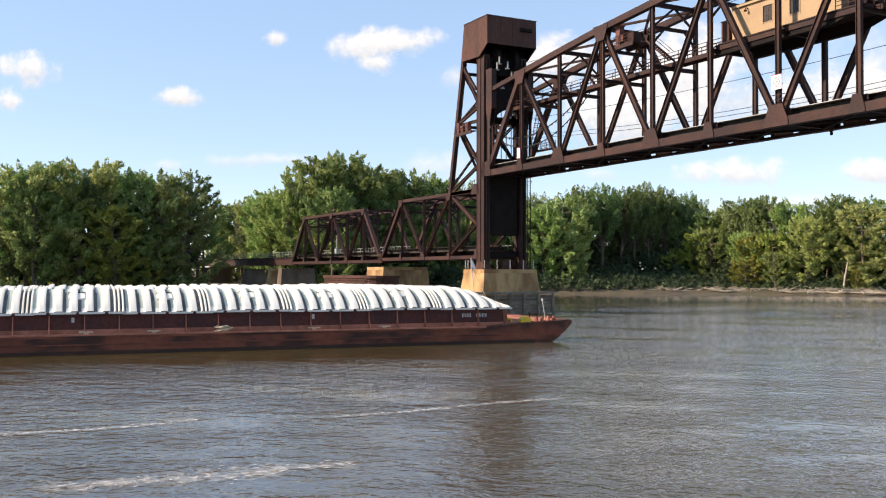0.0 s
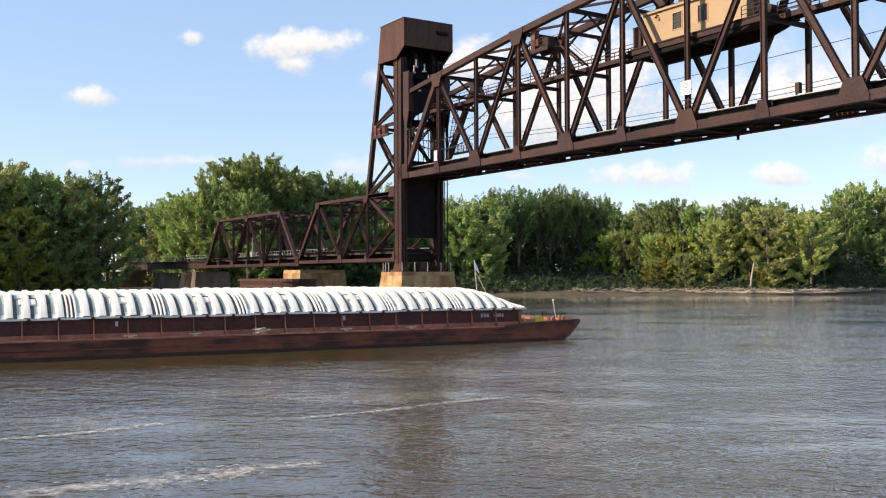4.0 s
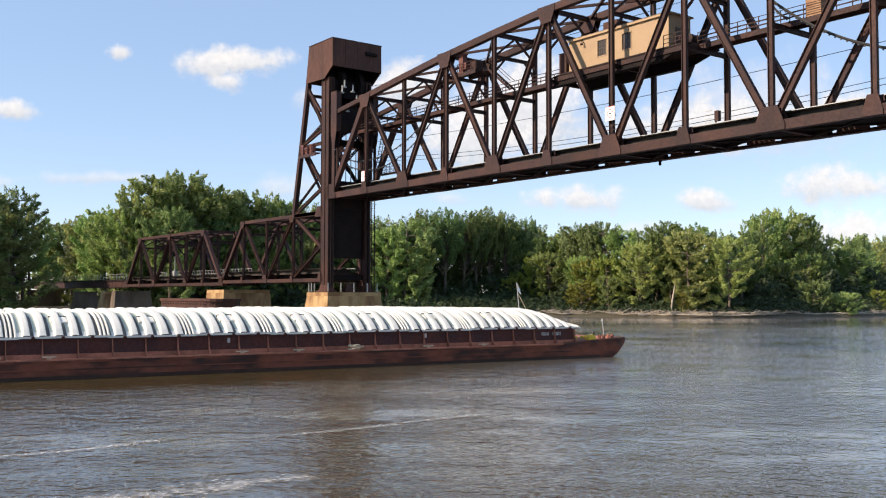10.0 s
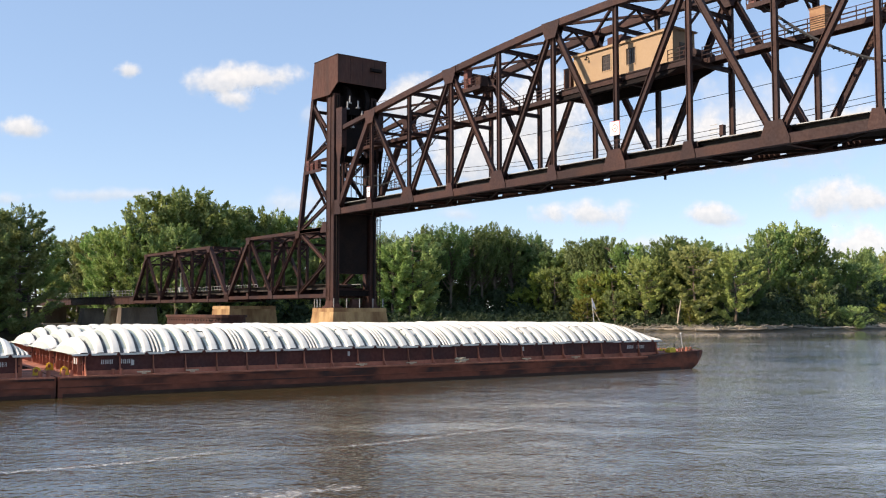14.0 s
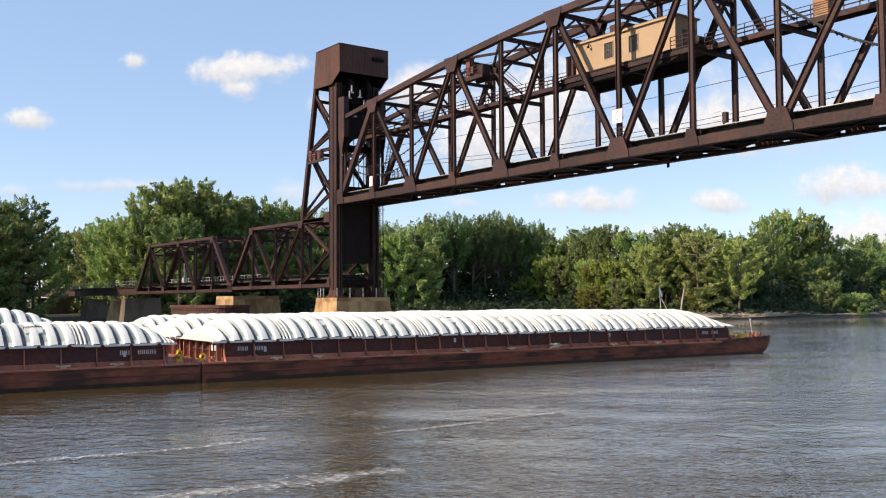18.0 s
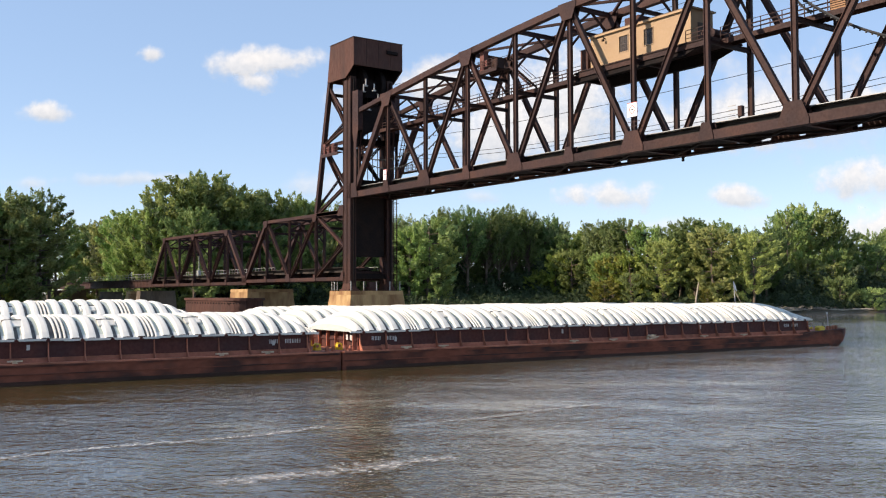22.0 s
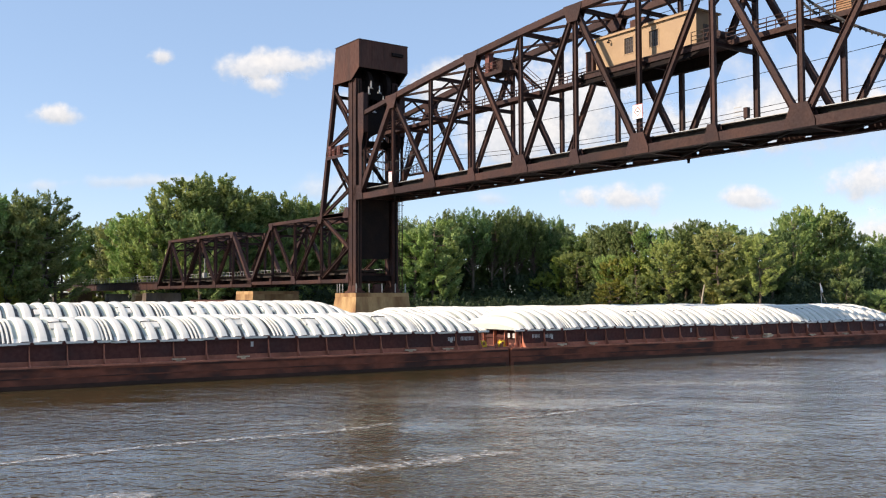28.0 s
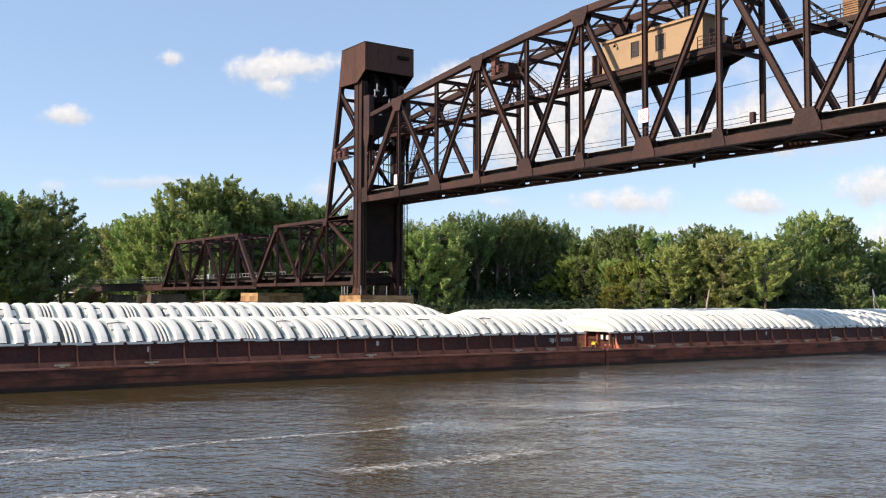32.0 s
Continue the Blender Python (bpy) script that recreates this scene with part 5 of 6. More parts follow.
def cover_section(a, b, hip_a=0.0, hip_b=0.0, seed=0, tall=1.0):
    """Fibreglass roll cover from a to b: arched, with broad raised ribs over greyer grooves, three thin ribs at the overlap, hipped where it ends the row."""
    s = Shape()
    w, ny, lap, rng = BEAM / 2 - 0.75, 22, 0.8, random.Random(seed)
    # each row also holds how far out its painted rib shadow begins
    rows, shadow_from, x, pitch = [(a, 0.0)], [2.0], a + 0.02, (b - a - lap - 0.1) / 5
    for i in range(5):
        step, rise, lean = pitch * rng.uniform(0.94, 1.06), rng.uniform(0.85, 1.15), rng.uniform(-0.04, 0.04)
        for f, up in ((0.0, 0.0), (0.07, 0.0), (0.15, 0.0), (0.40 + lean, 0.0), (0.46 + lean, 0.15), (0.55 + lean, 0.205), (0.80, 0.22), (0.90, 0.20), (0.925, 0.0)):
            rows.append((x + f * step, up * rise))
            shadow_from.append({0.925: 0.2, 0.0: 0.2, 0.07: 0.42}.get(f, 2.0) if i or f > 0.9 else 2.0)
        x += step
    x = b - lap
    for i in range(3):
        for f, up in ((0.0, 0.0), (0.04, 0.17), (0.13, 0.17), (0.145, 0.0)):
            rows.append((x + f + i * 0.27, up))
            shadow_from.append(0.25 if f > 0.14 else 2.0)
    rows.append((b, 0.0))
    for xx, up in rows:
        k = 1.0
        if hip_a and xx - a < hip_a:
            k = min(k, math.sin(math.pi / 2 * max(0.0, (xx - a) / hip_a)) ** 0.8)
        if hip_b and b - xx < hip_b:
            k = min(k, math.sin(math.pi / 2 * max(0.0, (b - xx) / hip_b)) ** 0.8)
        for j in range(ny + 1):
            y = -1 + 2 * j / ny
            e = (1 - abs(y) ** 14) * min(1.0, 0.5 + 0.8 * abs(y))
            s.v.append((xx, BEAM / 2 + y * w, 2.78 + arch(y) * k * tall + up * (0.45 + 0.55 * e)))
    m = ny + 1
    for i in range(len(rows) - 1):
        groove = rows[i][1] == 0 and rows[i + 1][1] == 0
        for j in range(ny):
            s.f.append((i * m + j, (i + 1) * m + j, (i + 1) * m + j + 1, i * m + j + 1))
            s.m.append(2 if shadow_from[i] < abs(2 * j + 1 - ny) / ny < 0.97 else 1 if groove and 0 < j < ny - 1 else 0)
    s.box((a, BEAM / 2 - w - 0.06, 2.68), (b, BEAM / 2 - w + 0.02, 2.82))
    s.box((a, BEAM / 2 + w - 0.02, 2.68), (b, BEAM / 2 + w + 0.06, 2.82))
    return s


COVER_MESH = {}


def barge(name, label, long=LONG, flip=False, aft=1.7, tall=1.0):
    e = thing(name, label, "barge", pose(0, 0, 0), "grain barges in the tow")
    def at(x):
        return long - x if flip else x
    part("hull", barge_hull(long, flip), HULL, e)
    part("waterline_band", Shape().box((at(0.3), -0.02, -0.3), (at(long - 3.3), -0.004, 0.24)), HULL_WET, e, "dark grime along the waterline")
    part("rub_rail", Shape().box((at(0.1), -0.05, DECK - 0.22), (at(long - 7.5), 0.0, DECK - 0.08)), HULL, e)
    part("rub_rail", Shape().box((at(0.1), -0.04, 0.62), (at(long - 5), 0.0, 0.7)), HULL, e)
    part("gunwale", Shape().box((at(0.1), -0.06, DECK - 0.07), (at(long - 7.6), 0.02, DECK + 0.035)), DECK_RED, e, "rust-red gunwale bar along the deck edge")
    part("deck_plate", Shape().box((at(0.05), 0.03, DECK), (at(long - 7.9), BEAM - 0.03, DECK + 0.02)), DECK_RED, e)
    part("bow_deck", Shape().prism([(at(long - x), z) for x, z in ((0.7, 1.74), (0.7, 1.77), (4.3, 1.62), (7.8, DECK + 0.02), (7.8, DECK), (4.3, 1.60))], 0.75, BEAM - 0.75), DECK_RED, e)
    c0, c1, in0 = aft, long - 5.5, 0.9
    z0, z1 = DECK + 0.02, 2.72
    for y in (in0, BEAM - in0 - 0.1):
        part("coaming", Shape().box((at(c0), y, z0), (at(c1), y + 0.1, z1)), COAMING, e)
        part("coaming_flange", Shape().box((at(c0 - 0.1), y - 0.18, z1 - 0.09), (at(c1 + 0.1), y + 0.2, z1 - 0.01)), COAMING, e)
        # brighter red strip paints the light bounced off the deck onto the coaming foot
        part("coaming_step", Shape().box((at(c0), y - 0.06 if y < 5 else y + 0.1, z0), (at(c1), y if y < 5 else y + 0.16, z0 + 0.3)), DECK_RED, e)
    for x in (c0, c1 - 0.1):
        part("end_coaming", Shape().box((at(x), in0 + 0.1, z0), (at(x + 0.1), BEAM - in0 - 0.1, z1)), COAMING, e)
        part("end_rail", Shape().box((at(x - 0.12 if x < 5 else x + 0.1), in0 + 0.1, 2.05), (at(x if x < 5 else x + 0.22), BEAM - in0 - 0.1, 2.15)), COAMING, e)
        for k in range(6):
            y = 1.2 + k * 1.6
            part("end_stanchion", Shape().box((at(x - 0.28 if x < 5 else x + 0.1), y, z0), (at(x if x < 5 else x + 0.38), y + 0.08, z1)), DECK_RED, e)
    me = Shape().prism(((-0.6, z0), (0, z0), (0, z1 - 0.1), (-0.05, z1 - 0.1), (-0.2, z0 + 0.5)), -0.035, 0.035, "x").mesh("stanchion", DECK_RED)
    n = 23
    for i in range(n + 1):
        x = c0 + 0.15 + (c1 - c0 - 0.3) * i / n
        part("stanchion", me, None, e, "", pose(at(x), in0, 0))
        part("stanchion", me, None, e, "", pose(at(x), BEAM - in0, 0, 0, 0, 180))
    # cover sections overlap like scales
    n = 9
    a, b = sorted((at(c0 - 0.6), at(c1 + 0.4)))
    lid = Shape().prism(((0.28, 0.06), (1.05, 0.40), (1.02, 0.50), (0.25, 0.16)), 0, 1.1, "x").prism(((1.055, 0.38), (1.09, 0.40), (1.06, 0.56), (1.02, 0.545)), -0.03, 1.14, "x", 1).mesh("hatch_lid", COVER_HATCH, BLACK)
    roll = Shape().tube(((0, 0.62, 2.7), (0, 0.8, 2.7)), 0.13, 8).mesh("roller", COAMING)
    for i in range(n):
        p = a + (b - a) * i / n
        wide = round((b - a) / n, 3)
        key = (wide, i == 0, i == n - 1, flip, i % 4, tall)
        if key not in COVER_MESH:
            soft, sharp = (4.6, 3.2) if flip else (3.2, 4.6)
            COVER_MESH[key] = cover_section(-0.12, wide + 0.12, soft if i == 0 else 0, sharp if i == n - 1 else 0, len(COVER_MESH), tall).mesh("cover_panel", COVER, COVER_GROOVE, COVER_RIB_SHADOW)
        c = part("cover_panel", COVER_MESH[key], None, e, "", pose(p, 0, 0.05 * (i % 2)))
        if 0 < i < n - 1:
            part("hatch_lid", lid, None, c, "grey fill hatch", pose(2.3, BEAM / 2 - 3.55, 2.78 + 0.88 * tall))
            part("hatch_lid", lid, None, c, "grey fill hatch", pose(3.4, BEAM / 2 + 3.55, 2.78 + 0.88 * tall, 0, 0, 180))
        for k in (1.0, 2.9, 4.8):
            part("roller", roll, None, c, "", pose(k, 0, 0))
    for i, x in enumerate((5.2, 8.6, 22.0, 26.5, 38.0, 43.5)):
        part("cleat", Shape().box((at(x), 0.25, DECK + 0.12), (at(x + 0.9), 0.42, DECK + 0.22)).box((at(x + 0.3), 0.27, DECK), (at(x + 0.6), 0.4, DECK + 0.14)), ROPE, e)
    for x in (4.9, 21.5, 38.4):
        part("draft_mark", Shape().box((at(x), in0 - 0.012, 1.95 if x < 10 else 2.15), (at(x + 0.2), in0 - 0.002, 2.3 if x < 10 else 2.5)), MARK, e)
    return e


def name_bars(parent, x, y, z, widths):
    """Unreadable stencilled name as short bars."""
    for w in widths:
        if w:
            for k in (0.0, w * 0.62):
                part("name_bar", Shape().box((x + k, y - 0.012, z), (x + k + w * 0.3, y - 0.002, z + 0.3)), MARK, parent)
        x += (w or 0.3) + 0.07


def winch(parent, x, y):
    z = DECK + 0.02
    w = part("winch", Shape().box((x - 0.28, y - 0.22, z), (x + 0.28, y + 0.22, z + 0.08)), YELLOW, parent, "yellow deck winch")
    part("drum", Shape().tube(((x, y - 0.2, z + 0.3), (x, y + 0.2, z + 0.3)), 0.18, 12), YELLOW, w)
    for d in (-0.24, 0.2):
        part("side_plate", Shape().prism(((x - 0.24, z + 0.08), (x + 0.24, z + 0.08), (x + 0.2, z + 0.45), (x, z + 0.58), (x - 0.2, z + 0.45)), y + d, y + d + 0.04), YELLOW, w)
    part("wheel", Shape().tube(((x - 0.08, y - 0.3, z + 0.32), (x - 0.08, y - 0.25, z + 0.32)), 0.12, 10), DECK_RED, w)


def kevel(parent, x, y, z=DECK):
    part("timberhead", Shape().tube(((x, y, z), (x, y, z + 0.42)), 0.14, 10).tube(((x + 0.5, y, z), (x + 0.5, y, z + 0.42)), 0.14, 10).box((x - 0.2, y - 0.2, z), (x + 0.7, y + 0.2, z + 0.05)), DECK_RED, parent)


lead = barge("barge", "raked rust-red grain barge with white ribbed fibreglass covers", tall=0.92)
name_bars(lead, 2.9, 0.9, 2.08, (0.21, 0.21, 0.21, 0, 0.2, 0.2, 0.2, 0.12))
name_bars(lead, 50.6, 0.9, 2.08, (0.21, 0.21, 0.21, 0, 0.2, 0.2, 0.2, 0.12))
winch(lead, 55.2, 2.0)
winch(lead, 56.6, 2.4)
winch(lead, 0.8, 2.4)
winch(lead, 0.8, 8.2)
bow_box = part("deck_pump", Shape().prism(((55.62, DECK + 0.12), (56.42, DECK + 0.12), (56.48, DECK + 0.4), (56.4, DECK + 0.62), (56.1, DECK + 0.75), (55.8, DECK + 0.7), (55.62, DECK + 0.5)), 0.4, 1.0), YELLOW, lead, "yellow engine-driven deck pump")
part("skid", Shape().box((55.5, 0.35, DECK + 0.02), (56.6, 0.43, DECK + 0.12)).box((55.5, 0.97, DECK + 0.02), (56.6, 1.05, DECK + 0.12)), BLACK, bow_box)
part("exhaust", Shape().tube(((56.4, 0.6, DECK + 0.6), (56.4, 0.6, DECK + 1.1)), 0.05), BLACK, bow_box)
kevel(lead, 58.2, 0.7, 1.66)
kevel(lead, 57.0, 0.5, 1.62)
kevel(lead, 0.4, 0.5)
kevel(lead, 3.6, 0.4)
staff = part("jackstaff", Shape().tube(((58.2, 1.2, 1.65), (57.9, 1.2, 3.3)), 0.035), MARK, lead, "white bow staff")
part("navigation_light", Shape().tube(((57.9, 1.2, 3.3), (57.9, 1.2, 3.5)), 0.08, 8), MARK, staff)
ropes = Shape()
for i in range(6):
    ropes.tube([(31.6 + 0.16 * (i % 4) + 0.42 * math.cos(a), 0.45 + 0.26 * math.sin(a), DECK + 0.08 + 0.06 * i + 0.05 * math.sin(3 * a + i)) for a in (2 * math.pi * k / 8 for k in range(9))], 0.06)
part("rope_coil", ropes, ROPE, lead, "heap of pale rope on deck")
second = barge("barge", "rust-red grain barge with white ribbed covers, second in the tow", LONG, True, 2.2, 0.8)
name_bars(second, 54.6, 0.9, 2.08, (0.21, 0.21, 0.21, 0, 0.2, 0.2, 0.2, 0.2, 0.12))
outer_lead = barge("barge", "raked rust-red grain barge in the middle row of the tow", tall=0.88)
staff = part("flagstaff", Shape().tube(((56.7, 1.6, 1.6), (56.15, 1.6, 7.0)), 0.04), MARK, outer_lead, "leaning bow staff")
part("pennant", Shape().prism(((56.14, 6.98), (56.2, 6.2), (56.68, 5.75), (56.5, 6.4)), 1.57, 1.62), WHITE_SIGN, staff, "small white pennant")
part("stay", Shape().tube(((56.3, 1.6, 5.9), (57.3, 1.0, 3.6), (58.0, 1.0, 1.75)), 0.03), ROPE, staff)
outer_second = barge("barge", "rust-red grain barge with white ribbed covers, riding high")
far_lead = barge("barge", "raked rust-red grain barge in the far row of the tow", tall=0.84)
kevel(second, LONG - 0.9, 0.5)
winch(second, LONG - 0.8, 2.6)
for y in (1.3, 2.0):
    part("placard", Shape().box((1.38, y, 2.1), (1.41, y + 0.3, 2.5)), MARK, lead, "small white placard on the end coaming")


# ---- signs, wires and hanging cables on the bridge ----
def sign(x, y, z, wide, tall, label, diamond):
    e = thing("bridge_sign", label, "sign", BRIDGE @ pose(x, y, z))
    part("plate", Shape().box((-wide / 2, -0.03, 0), (wide / 2, 0, tall)), WHITE_SIGN, e)
    if diamond:
        c, r, t = tall / 2, wide * 0.34, 0.05
        for a, b in (((-r, c), (0, c + r)), ((0, c + r), (r, c)), ((r, c), (0, c - r)), ((0, c - r), (-r, c))):
            part("diamond_edge", Shape().prism(((a[0], a[1] - t), (b[0], b[1] - t), (b[0], b[1] + t), (a[0], a[1] + t)), -0.045, -0.03), SIGN_RED, e)
    part("border", Shape().box((-wide / 2, -0.045, tall - 0.05), (wide / 2, -0.03, tall)).box((wide / 2 - 0.05, -0.045, 0), (wide / 2, -0.03, tall - 0.05)), SIGN_RED, e)
    part("legend_bar", Shape().box((-0.16, -0.045, tall / 2 - 0.04), (0.16, -0.03, tall / 2 + 0.04)), BLACK, e)
    part("bracket", Shape().box((-wide / 2, 0, tall * 0.3), (wide / 2, 0.12, tall * 0.36)), STEEL, e)
    for z0 in (-0.5, -0.9):
        part("rail", Shape().box((-wide / 2, 0, z0), (wide * 0.7, 0.06, z0 + 0.06)), STEEL, e)


sign(50.2, -0.42, LOW + 3.2, 1.2, 1.3, "white navigation sign with a red diamond on the truss", True)
sign(8.3, -0.42, LOW + 1.55, 0.75, 1.3, "small white plate with dark marks on the span", False)


p = thing("signal_box", "small dark signal box on a post with pale rails", "signal", BRIDGE @ pose(58.2, 4.3, LOW + 1.5))
part("post", Shape().box((-0.06, -0.06, 0), (0.06, 0.06, 1.0)), STEEL, p)
part("box", Shape().box((0.0, -0.2, 1.0), (0.4, 0.2, 1.9)), STEEL, p)
for z in (0.9, 1.25, 1.6, 1.95):
    part("grille_rail", Shape().box((-0.9, -0.32, z), (-0.12, -0.28, z + 0.06)), RAIL_GREY, p)


def cable(name, label, points, sag, radius, mats=None, beads=0, at=BRIDGE):
    e = thing(name, label, "cable", at)
    (a, b), n = points, 24
    a, b = Vector(a), Vector(b)
    pts = [a.lerp(b, i / n) + Vector((0, 0, -4 * sag * (i / n) * (1 - i / n))) for i in range(n + 1)]
    part("strand", Shape().tube(pts, radius, 5), mats or WIRE, e)
    if beads:
        me = Shape().box((-0.05, -0.05, -0.2), (0.05, 0.05, 0.08)).mesh("hanger", WIRE)
        for i in range(1, beads):
            f = i / beads
            part("hanger", me, None, e, "", Matrix.Translation(a.lerp(b, f) + Vector((0, 0, -4 * sag * f * (1 - f)))))


for z0, sag, y in ((26.6, 1.55, 6.5), (24.5, 2.5, 6.5), (24.0, 2.45, 6.6), (34.4, 1.2, 6.5)):
    cable("overhead_wire", "thin dark wire strung between the lift towers", ((-0.4, y, z0), (SPAN + 0.4, y, z0)), sag, 0.03)
cable("festoon_cable", "heavy looped cable hanging from the platform", ((64.6, 1.0, LOW + 12.1), (76.5, 1.0, LOW + 4.6)), 1.1, 0.11, WIRE, 26)
cable("festoon_cable", "heavy looped cable hanging from the platform", ((65.2, 1.5, LOW + 11.6), (67.4, 1.5, LOW + 9.0)), 0.5, 0.09, WIRE, 8)
cable("festoon_cable", "looped cable hanging beside the tower", ((-4.0, 1.2, 25.6), (19.0, 2.4, LOW + 8.9)), 3.4, 0.07, WIRE, 30)
cable("festoon_cable", "looped cable hanging beside the tower", ((-4.0, 2.0, 25.2), (19.0, 2.9, LOW + 8.6)), 4.2, 0.07, WIRE, 30)

# posts and gear along the pier top
for i, (x, y) in enumerate(((-4.3, -1.0), (-3.6, -1.0), (-2.8, -1.0), (0.8, -1.0), (0.9, 0.9), (0.9, 2.9), (0.9, 5.0), (0.9, 6.6))):
    p = thing("mooring_post", "short steel post on the pier edge", "post", BRIDGE @ pose(x, y, 6.0), "posts on the pier")
    part("post", Shape().tube(((0, 0, 0), (0, 0, 1.25)), 0.07, 6), RAIL_GREY, p)
    part("foot", Shape().box((-0.14, -0.14, 0), (0.14, 0.14, 0.05)), STEEL_LIT, p)
for x, y, w in ((-0.6, 3.0, 1.5), (0.2, 5.4, 0.9)):
    p = thing("bearing_block", "rusty steel bearing block on the pier", "bearing", BRIDGE @ pose(x, y, 6.0))
    part("base", Shape().box((-0.5, -w / 2, 0), (0.5, w / 2, 0.5)), STEEL_LIT, p)
    part("saddle", Shape().prism(((-0.4, 0.5), (0.4, 0.5), (0.2, 1.2), (-0.2, 1.2)), -w * 0.35, w * 0.35), STEEL_LIT, p)
# white signal post among the fixed truss members
p = thing("signal_mast", "pale grey signal mast beside the track", "signal", BRIDGE @ pose(-66.3, 4.6, 8.6))
part("mast", Shape().tube(((0, 0, 0), (0, 0, 5.6)), 0.09, 8), RAIL_GREY, p)
part("case", Shape().box((-0.45, -0.3, 0), (0.45, 0.3, 1.5)), RAIL_GREY, p)
part("lamp_unit", Shape().box((-0.22, -0.3, 4.3), (0.22, 0.1, 5.4)), BLACK, p)


# ---- foam on the river ----
def foam_streak(label, long, wide, pieces, seed):
    rng = random.Random(seed)
    e = thing("foam_streak", label, "foam", pose(0, 0, 0), "foam on the river")
    for i in range(pieces):
        x = long * ((i + 0.5) / pieces - 0.5)
        y = 0.35 * math.sin(x * 0.5 + seed) + rng.uniform(-0.25, 0.25) * wide
        a, b = long / pieces * rng.uniform(0.9, 1.6), wide * rng.uniform(0.7, 1.5)
        n = 14
        o = [(x + a * math.cos(t) * rng.uniform(0.9, 1.0), y + b * math.sin(t) * rng.uniform(0.9, 1.0)) for t in (2 * math.pi * k / n for k in range(n))]
        s = Shape().add([(px, py, 0.012 + 0.001 * (i % 3)) for px, py in o], [tuple(range(n))])
        part("foam_patch", s, FOAM, e)
    fleck = Shape()
    for i in range(int(long * 9)):
        x, y = rng.uniform(-0.5, 0.5) * long, rng.gauss(0, 0.45) * wide
        y += 0.35 * math.sin(x * 0.5 + seed)
        a, b, z = rng.uniform(0.03, 0.16), rng.uniform(0.01, 0.035), 0.016
        fleck.add([(x - a, y, z), (x, y - b, z), (x + a, y, z), (x, y + b, z)], [(0, 1, 2, 3)])
    tagged(part("foam_fleck", fleck, MARK, e), kind="stuff")
    return e


FLOATS = []
for i, (x, y, long, wide, n) in enumerate(((-5.9, 40.2, 11, 0.4, 10), (-23.8, 28.4, 22, 0.42, 20), (-33.0, 24.5, 9, 0.6, 8))):
    FLOATS.append((foam_streak("long thin white streak of foam drifting on the river", long, wide, n, i), x, y, 0.42, 0.28))
for i, (x, y, long, wide, n) in enumerate(((-10.0, 25.6, 3.4, 1.3, 7), (-8.2, 27.0, 3.0, 0.7, 5), (-20.0, 19.5, 5.0, 1.2, 8), (-13.2, 24.4, 3.0, 0.9, 5))):
    FLOATS.append((foam_streak("ragged patch of white foam churning on the river", long, wide, n, 20 + i), x, y, 0.31, 0.26))

# ---- clouds ----
CLOUDS = []
HEAPED = ((-755, 772, 165, 80), (-611, 785, 190, 60), (-712, 716, 84, 48), (-1074, 819, 62, 40), (-1429, 622, 110, 46), (-93, 704, 190, 110), (150, 530, 360, 170), (300, 650, 360, 230), (480, 330, 210, 66), (901, 325, 140, 56), (1366, 376, 280, 90), (1403, 207, 215, 116), (930, 590, 420, 130), (1400, 640, 300, 80), (-2056, 759, 160, 85), (-2130, 642, 80, 60))
VEILS = ((-526, 369, 190, 70), (580, 545, 300, 120), (-1154, 401, 400, 34), (-1461, 629, 125, 48), (-453, 674, 75, 55), (-1528, 390, 110, 40), (45, 337, 90, 36), (700, 230, 260, 40), (1150, 250, 240, 45), (1150, 660, 640, 260))
for deep, (thin, (x, z, w, h)) in enumerate([(False, c) for c in HEAPED] + [(True, c) for c in VEILS]):
    y = 3180 + 6 * deep
    c = solid("cloud", Shape().add([(-w, -h, 0), (w, -h, 0), (w, h, 0), (-w, h, 0)], [(0, 1, 2, 3)]), CLOUD_THIN if thin else CLOUD, "thin pale veil of cloud in the blue sky" if thin else "small white fair-weather cloud in the blue sky", "cloud", pose(x, y, z, 90), "fair-weather clouds", "structure")
    CLOUDS.append((c, x, y, z))
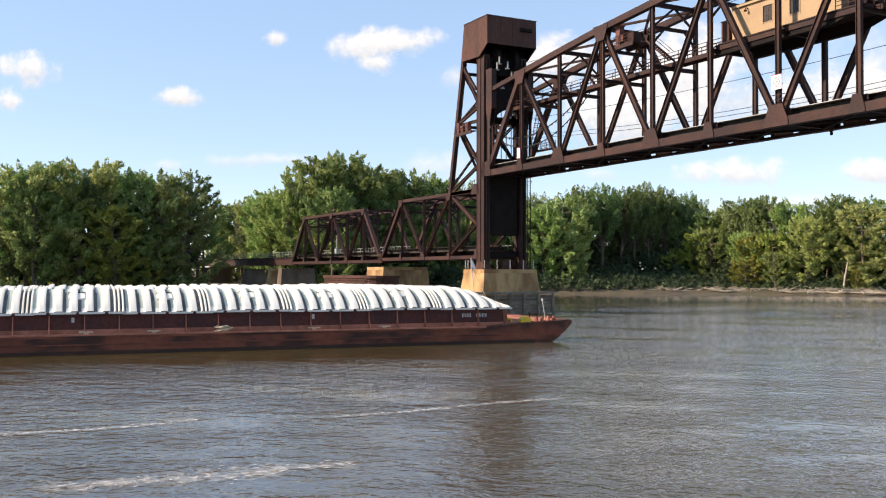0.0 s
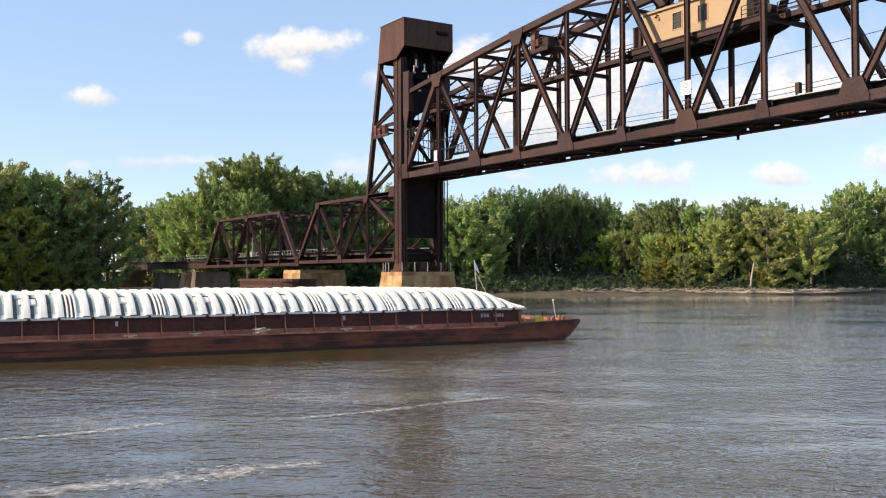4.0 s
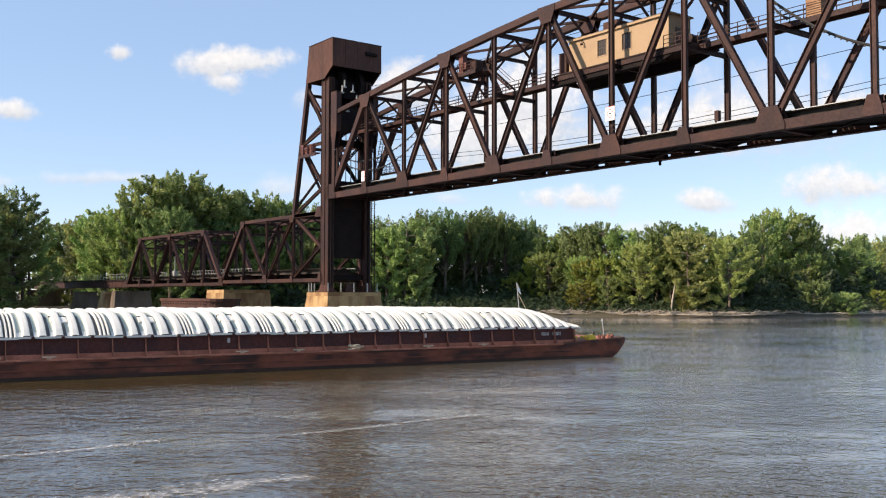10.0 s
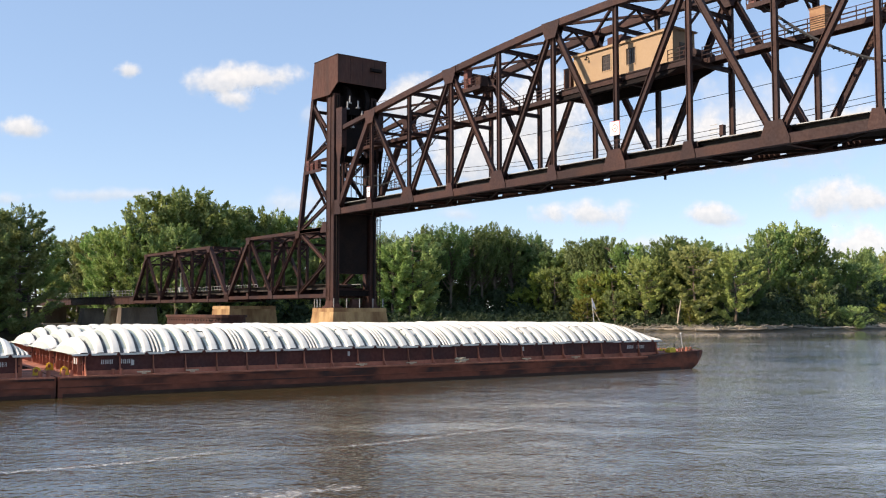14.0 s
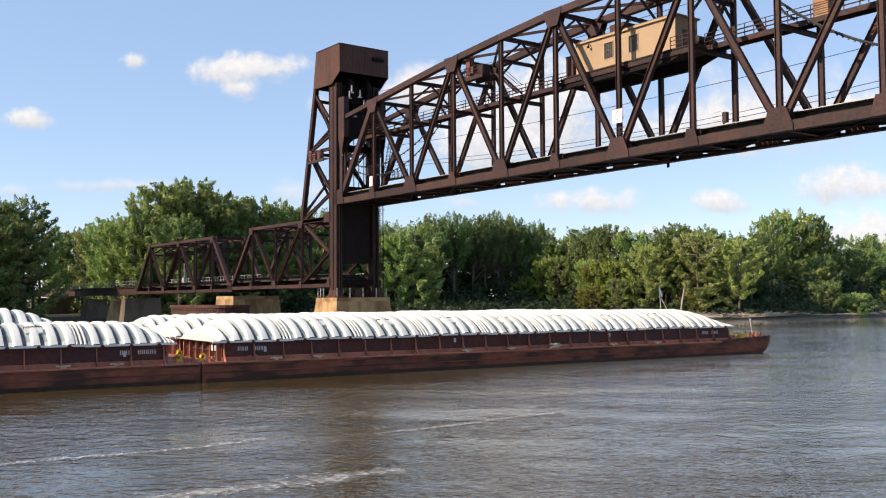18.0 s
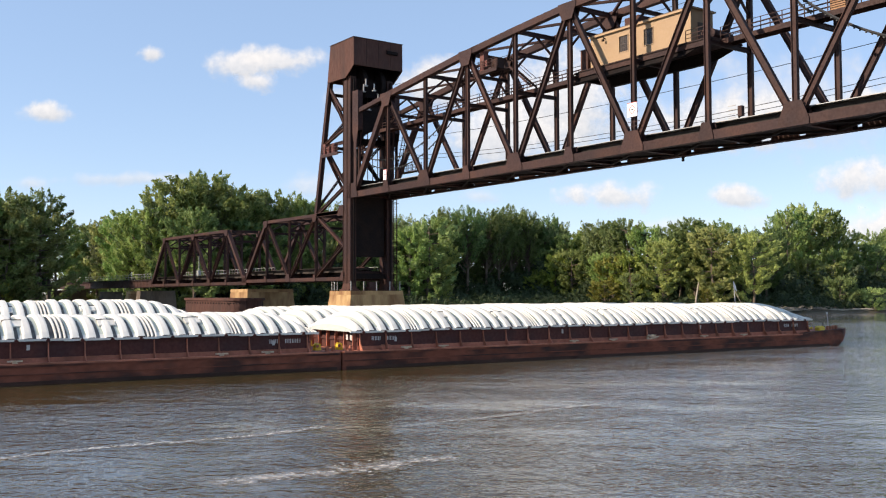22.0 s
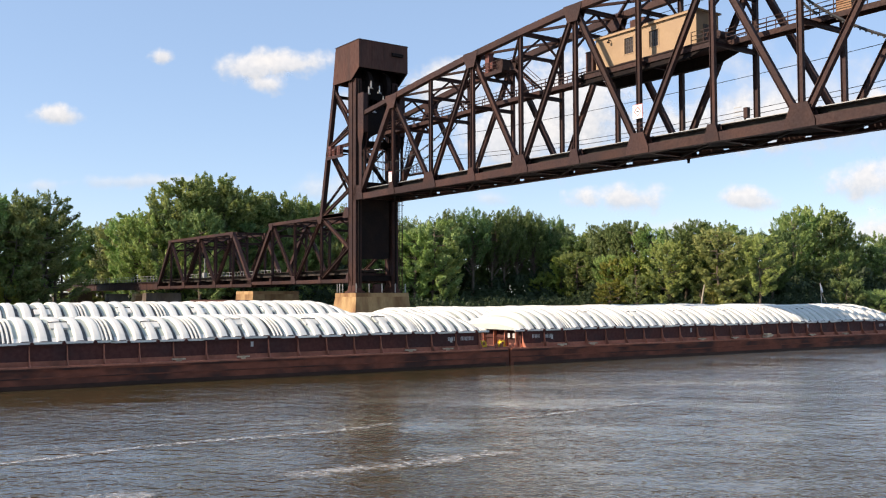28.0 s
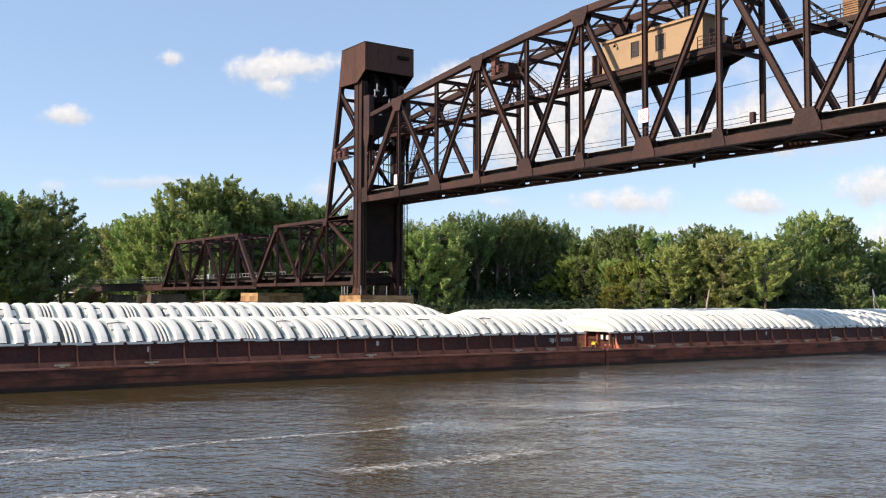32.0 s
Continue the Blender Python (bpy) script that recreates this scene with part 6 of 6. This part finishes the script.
# channel light under the middle of the raised span
p = thing("navigation_lamp", "small dark lantern hung under mid-span", "lamp", BRIDGE @ pose(50.6, WIDE + 0.1, LOW))
part("bracket", Shape().box((-0.2, -0.05, -0.08), (0.2, 0.05, 0.02)), BLACK, p)
part("lantern", Shape().tube(((0, 0, -0.08), (0, 0, -0.42)), 0.13, 10), BLACK, p)


# ---- moving things: seconds, place of the lead barge's near stern corner, heading ----
TOW = (
    (0, -53.90, 50.16, 29.82),
    (2, -49.82, 52.00, 30.06),
    (4, -45.75, 53.88, 30.30),
    (6, -41.67, 55.77, 30.54),
    (8, -37.57, 57.71, 30.78),
    (10, -33.51, 59.66, 31.02),
    (12, -29.43, 61.63, 31.26),
    (14, -25.35, 63.64, 31.51),
    (16, -21.27, 65.67, 31.75),
    (18, -17.17, 67.73, 31.99),
    (20, -13.01, 69.86, 32.23),
    (22, -8.80, 72.05, 32.47),
    (24, -4.61, 74.25, 32.71),
    (26, -0.45, 76.46, 32.95),
    (28, 3.66, 78.67, 33.19),
    (30, 7.72, 80.87, 33.43),
    (32, 11.71, 83.05, 33.67),
)


def motions():
    # the tow swings slowly to port as it runs
    for ob, back, side in ((lead, 0.0, 0.0), (second, -LONG - 0.12, 0.05), (outer_lead, 0.0, 10.85), (outer_second, -1.5 - LONG, 10.9), (far_lead, 0.0, 21.7)):
        lift = 0.6 if ob is outer_second else 0.0  # rides higher, being part laden
        walk(ob, [(t, pose(x, y, 0, 0, 0, turn) @ pose(back, side, lift)) for t, x, y, turn in TOW])
    # the river slides past with its foam; clouds drift
    walk(water, [(0, pose(0, 0, 0)), (32, pose(14.4, 8.6, 0))])
    for ob, x, y, vx, vy in FLOATS:
        turn = 37.5
        walk(ob, [(0, pose(x, y, 0.02, 0, 0, turn)), (32, pose(x + vx * 32, y + vy * 32, 0.02, 0, 0, turn))])
    for ob, x, y, z in CLOUDS:
        walk(ob, [(0, pose(x - 22, y, z, 90)), (32, pose(x + 58, y, z, 90))])


motions()
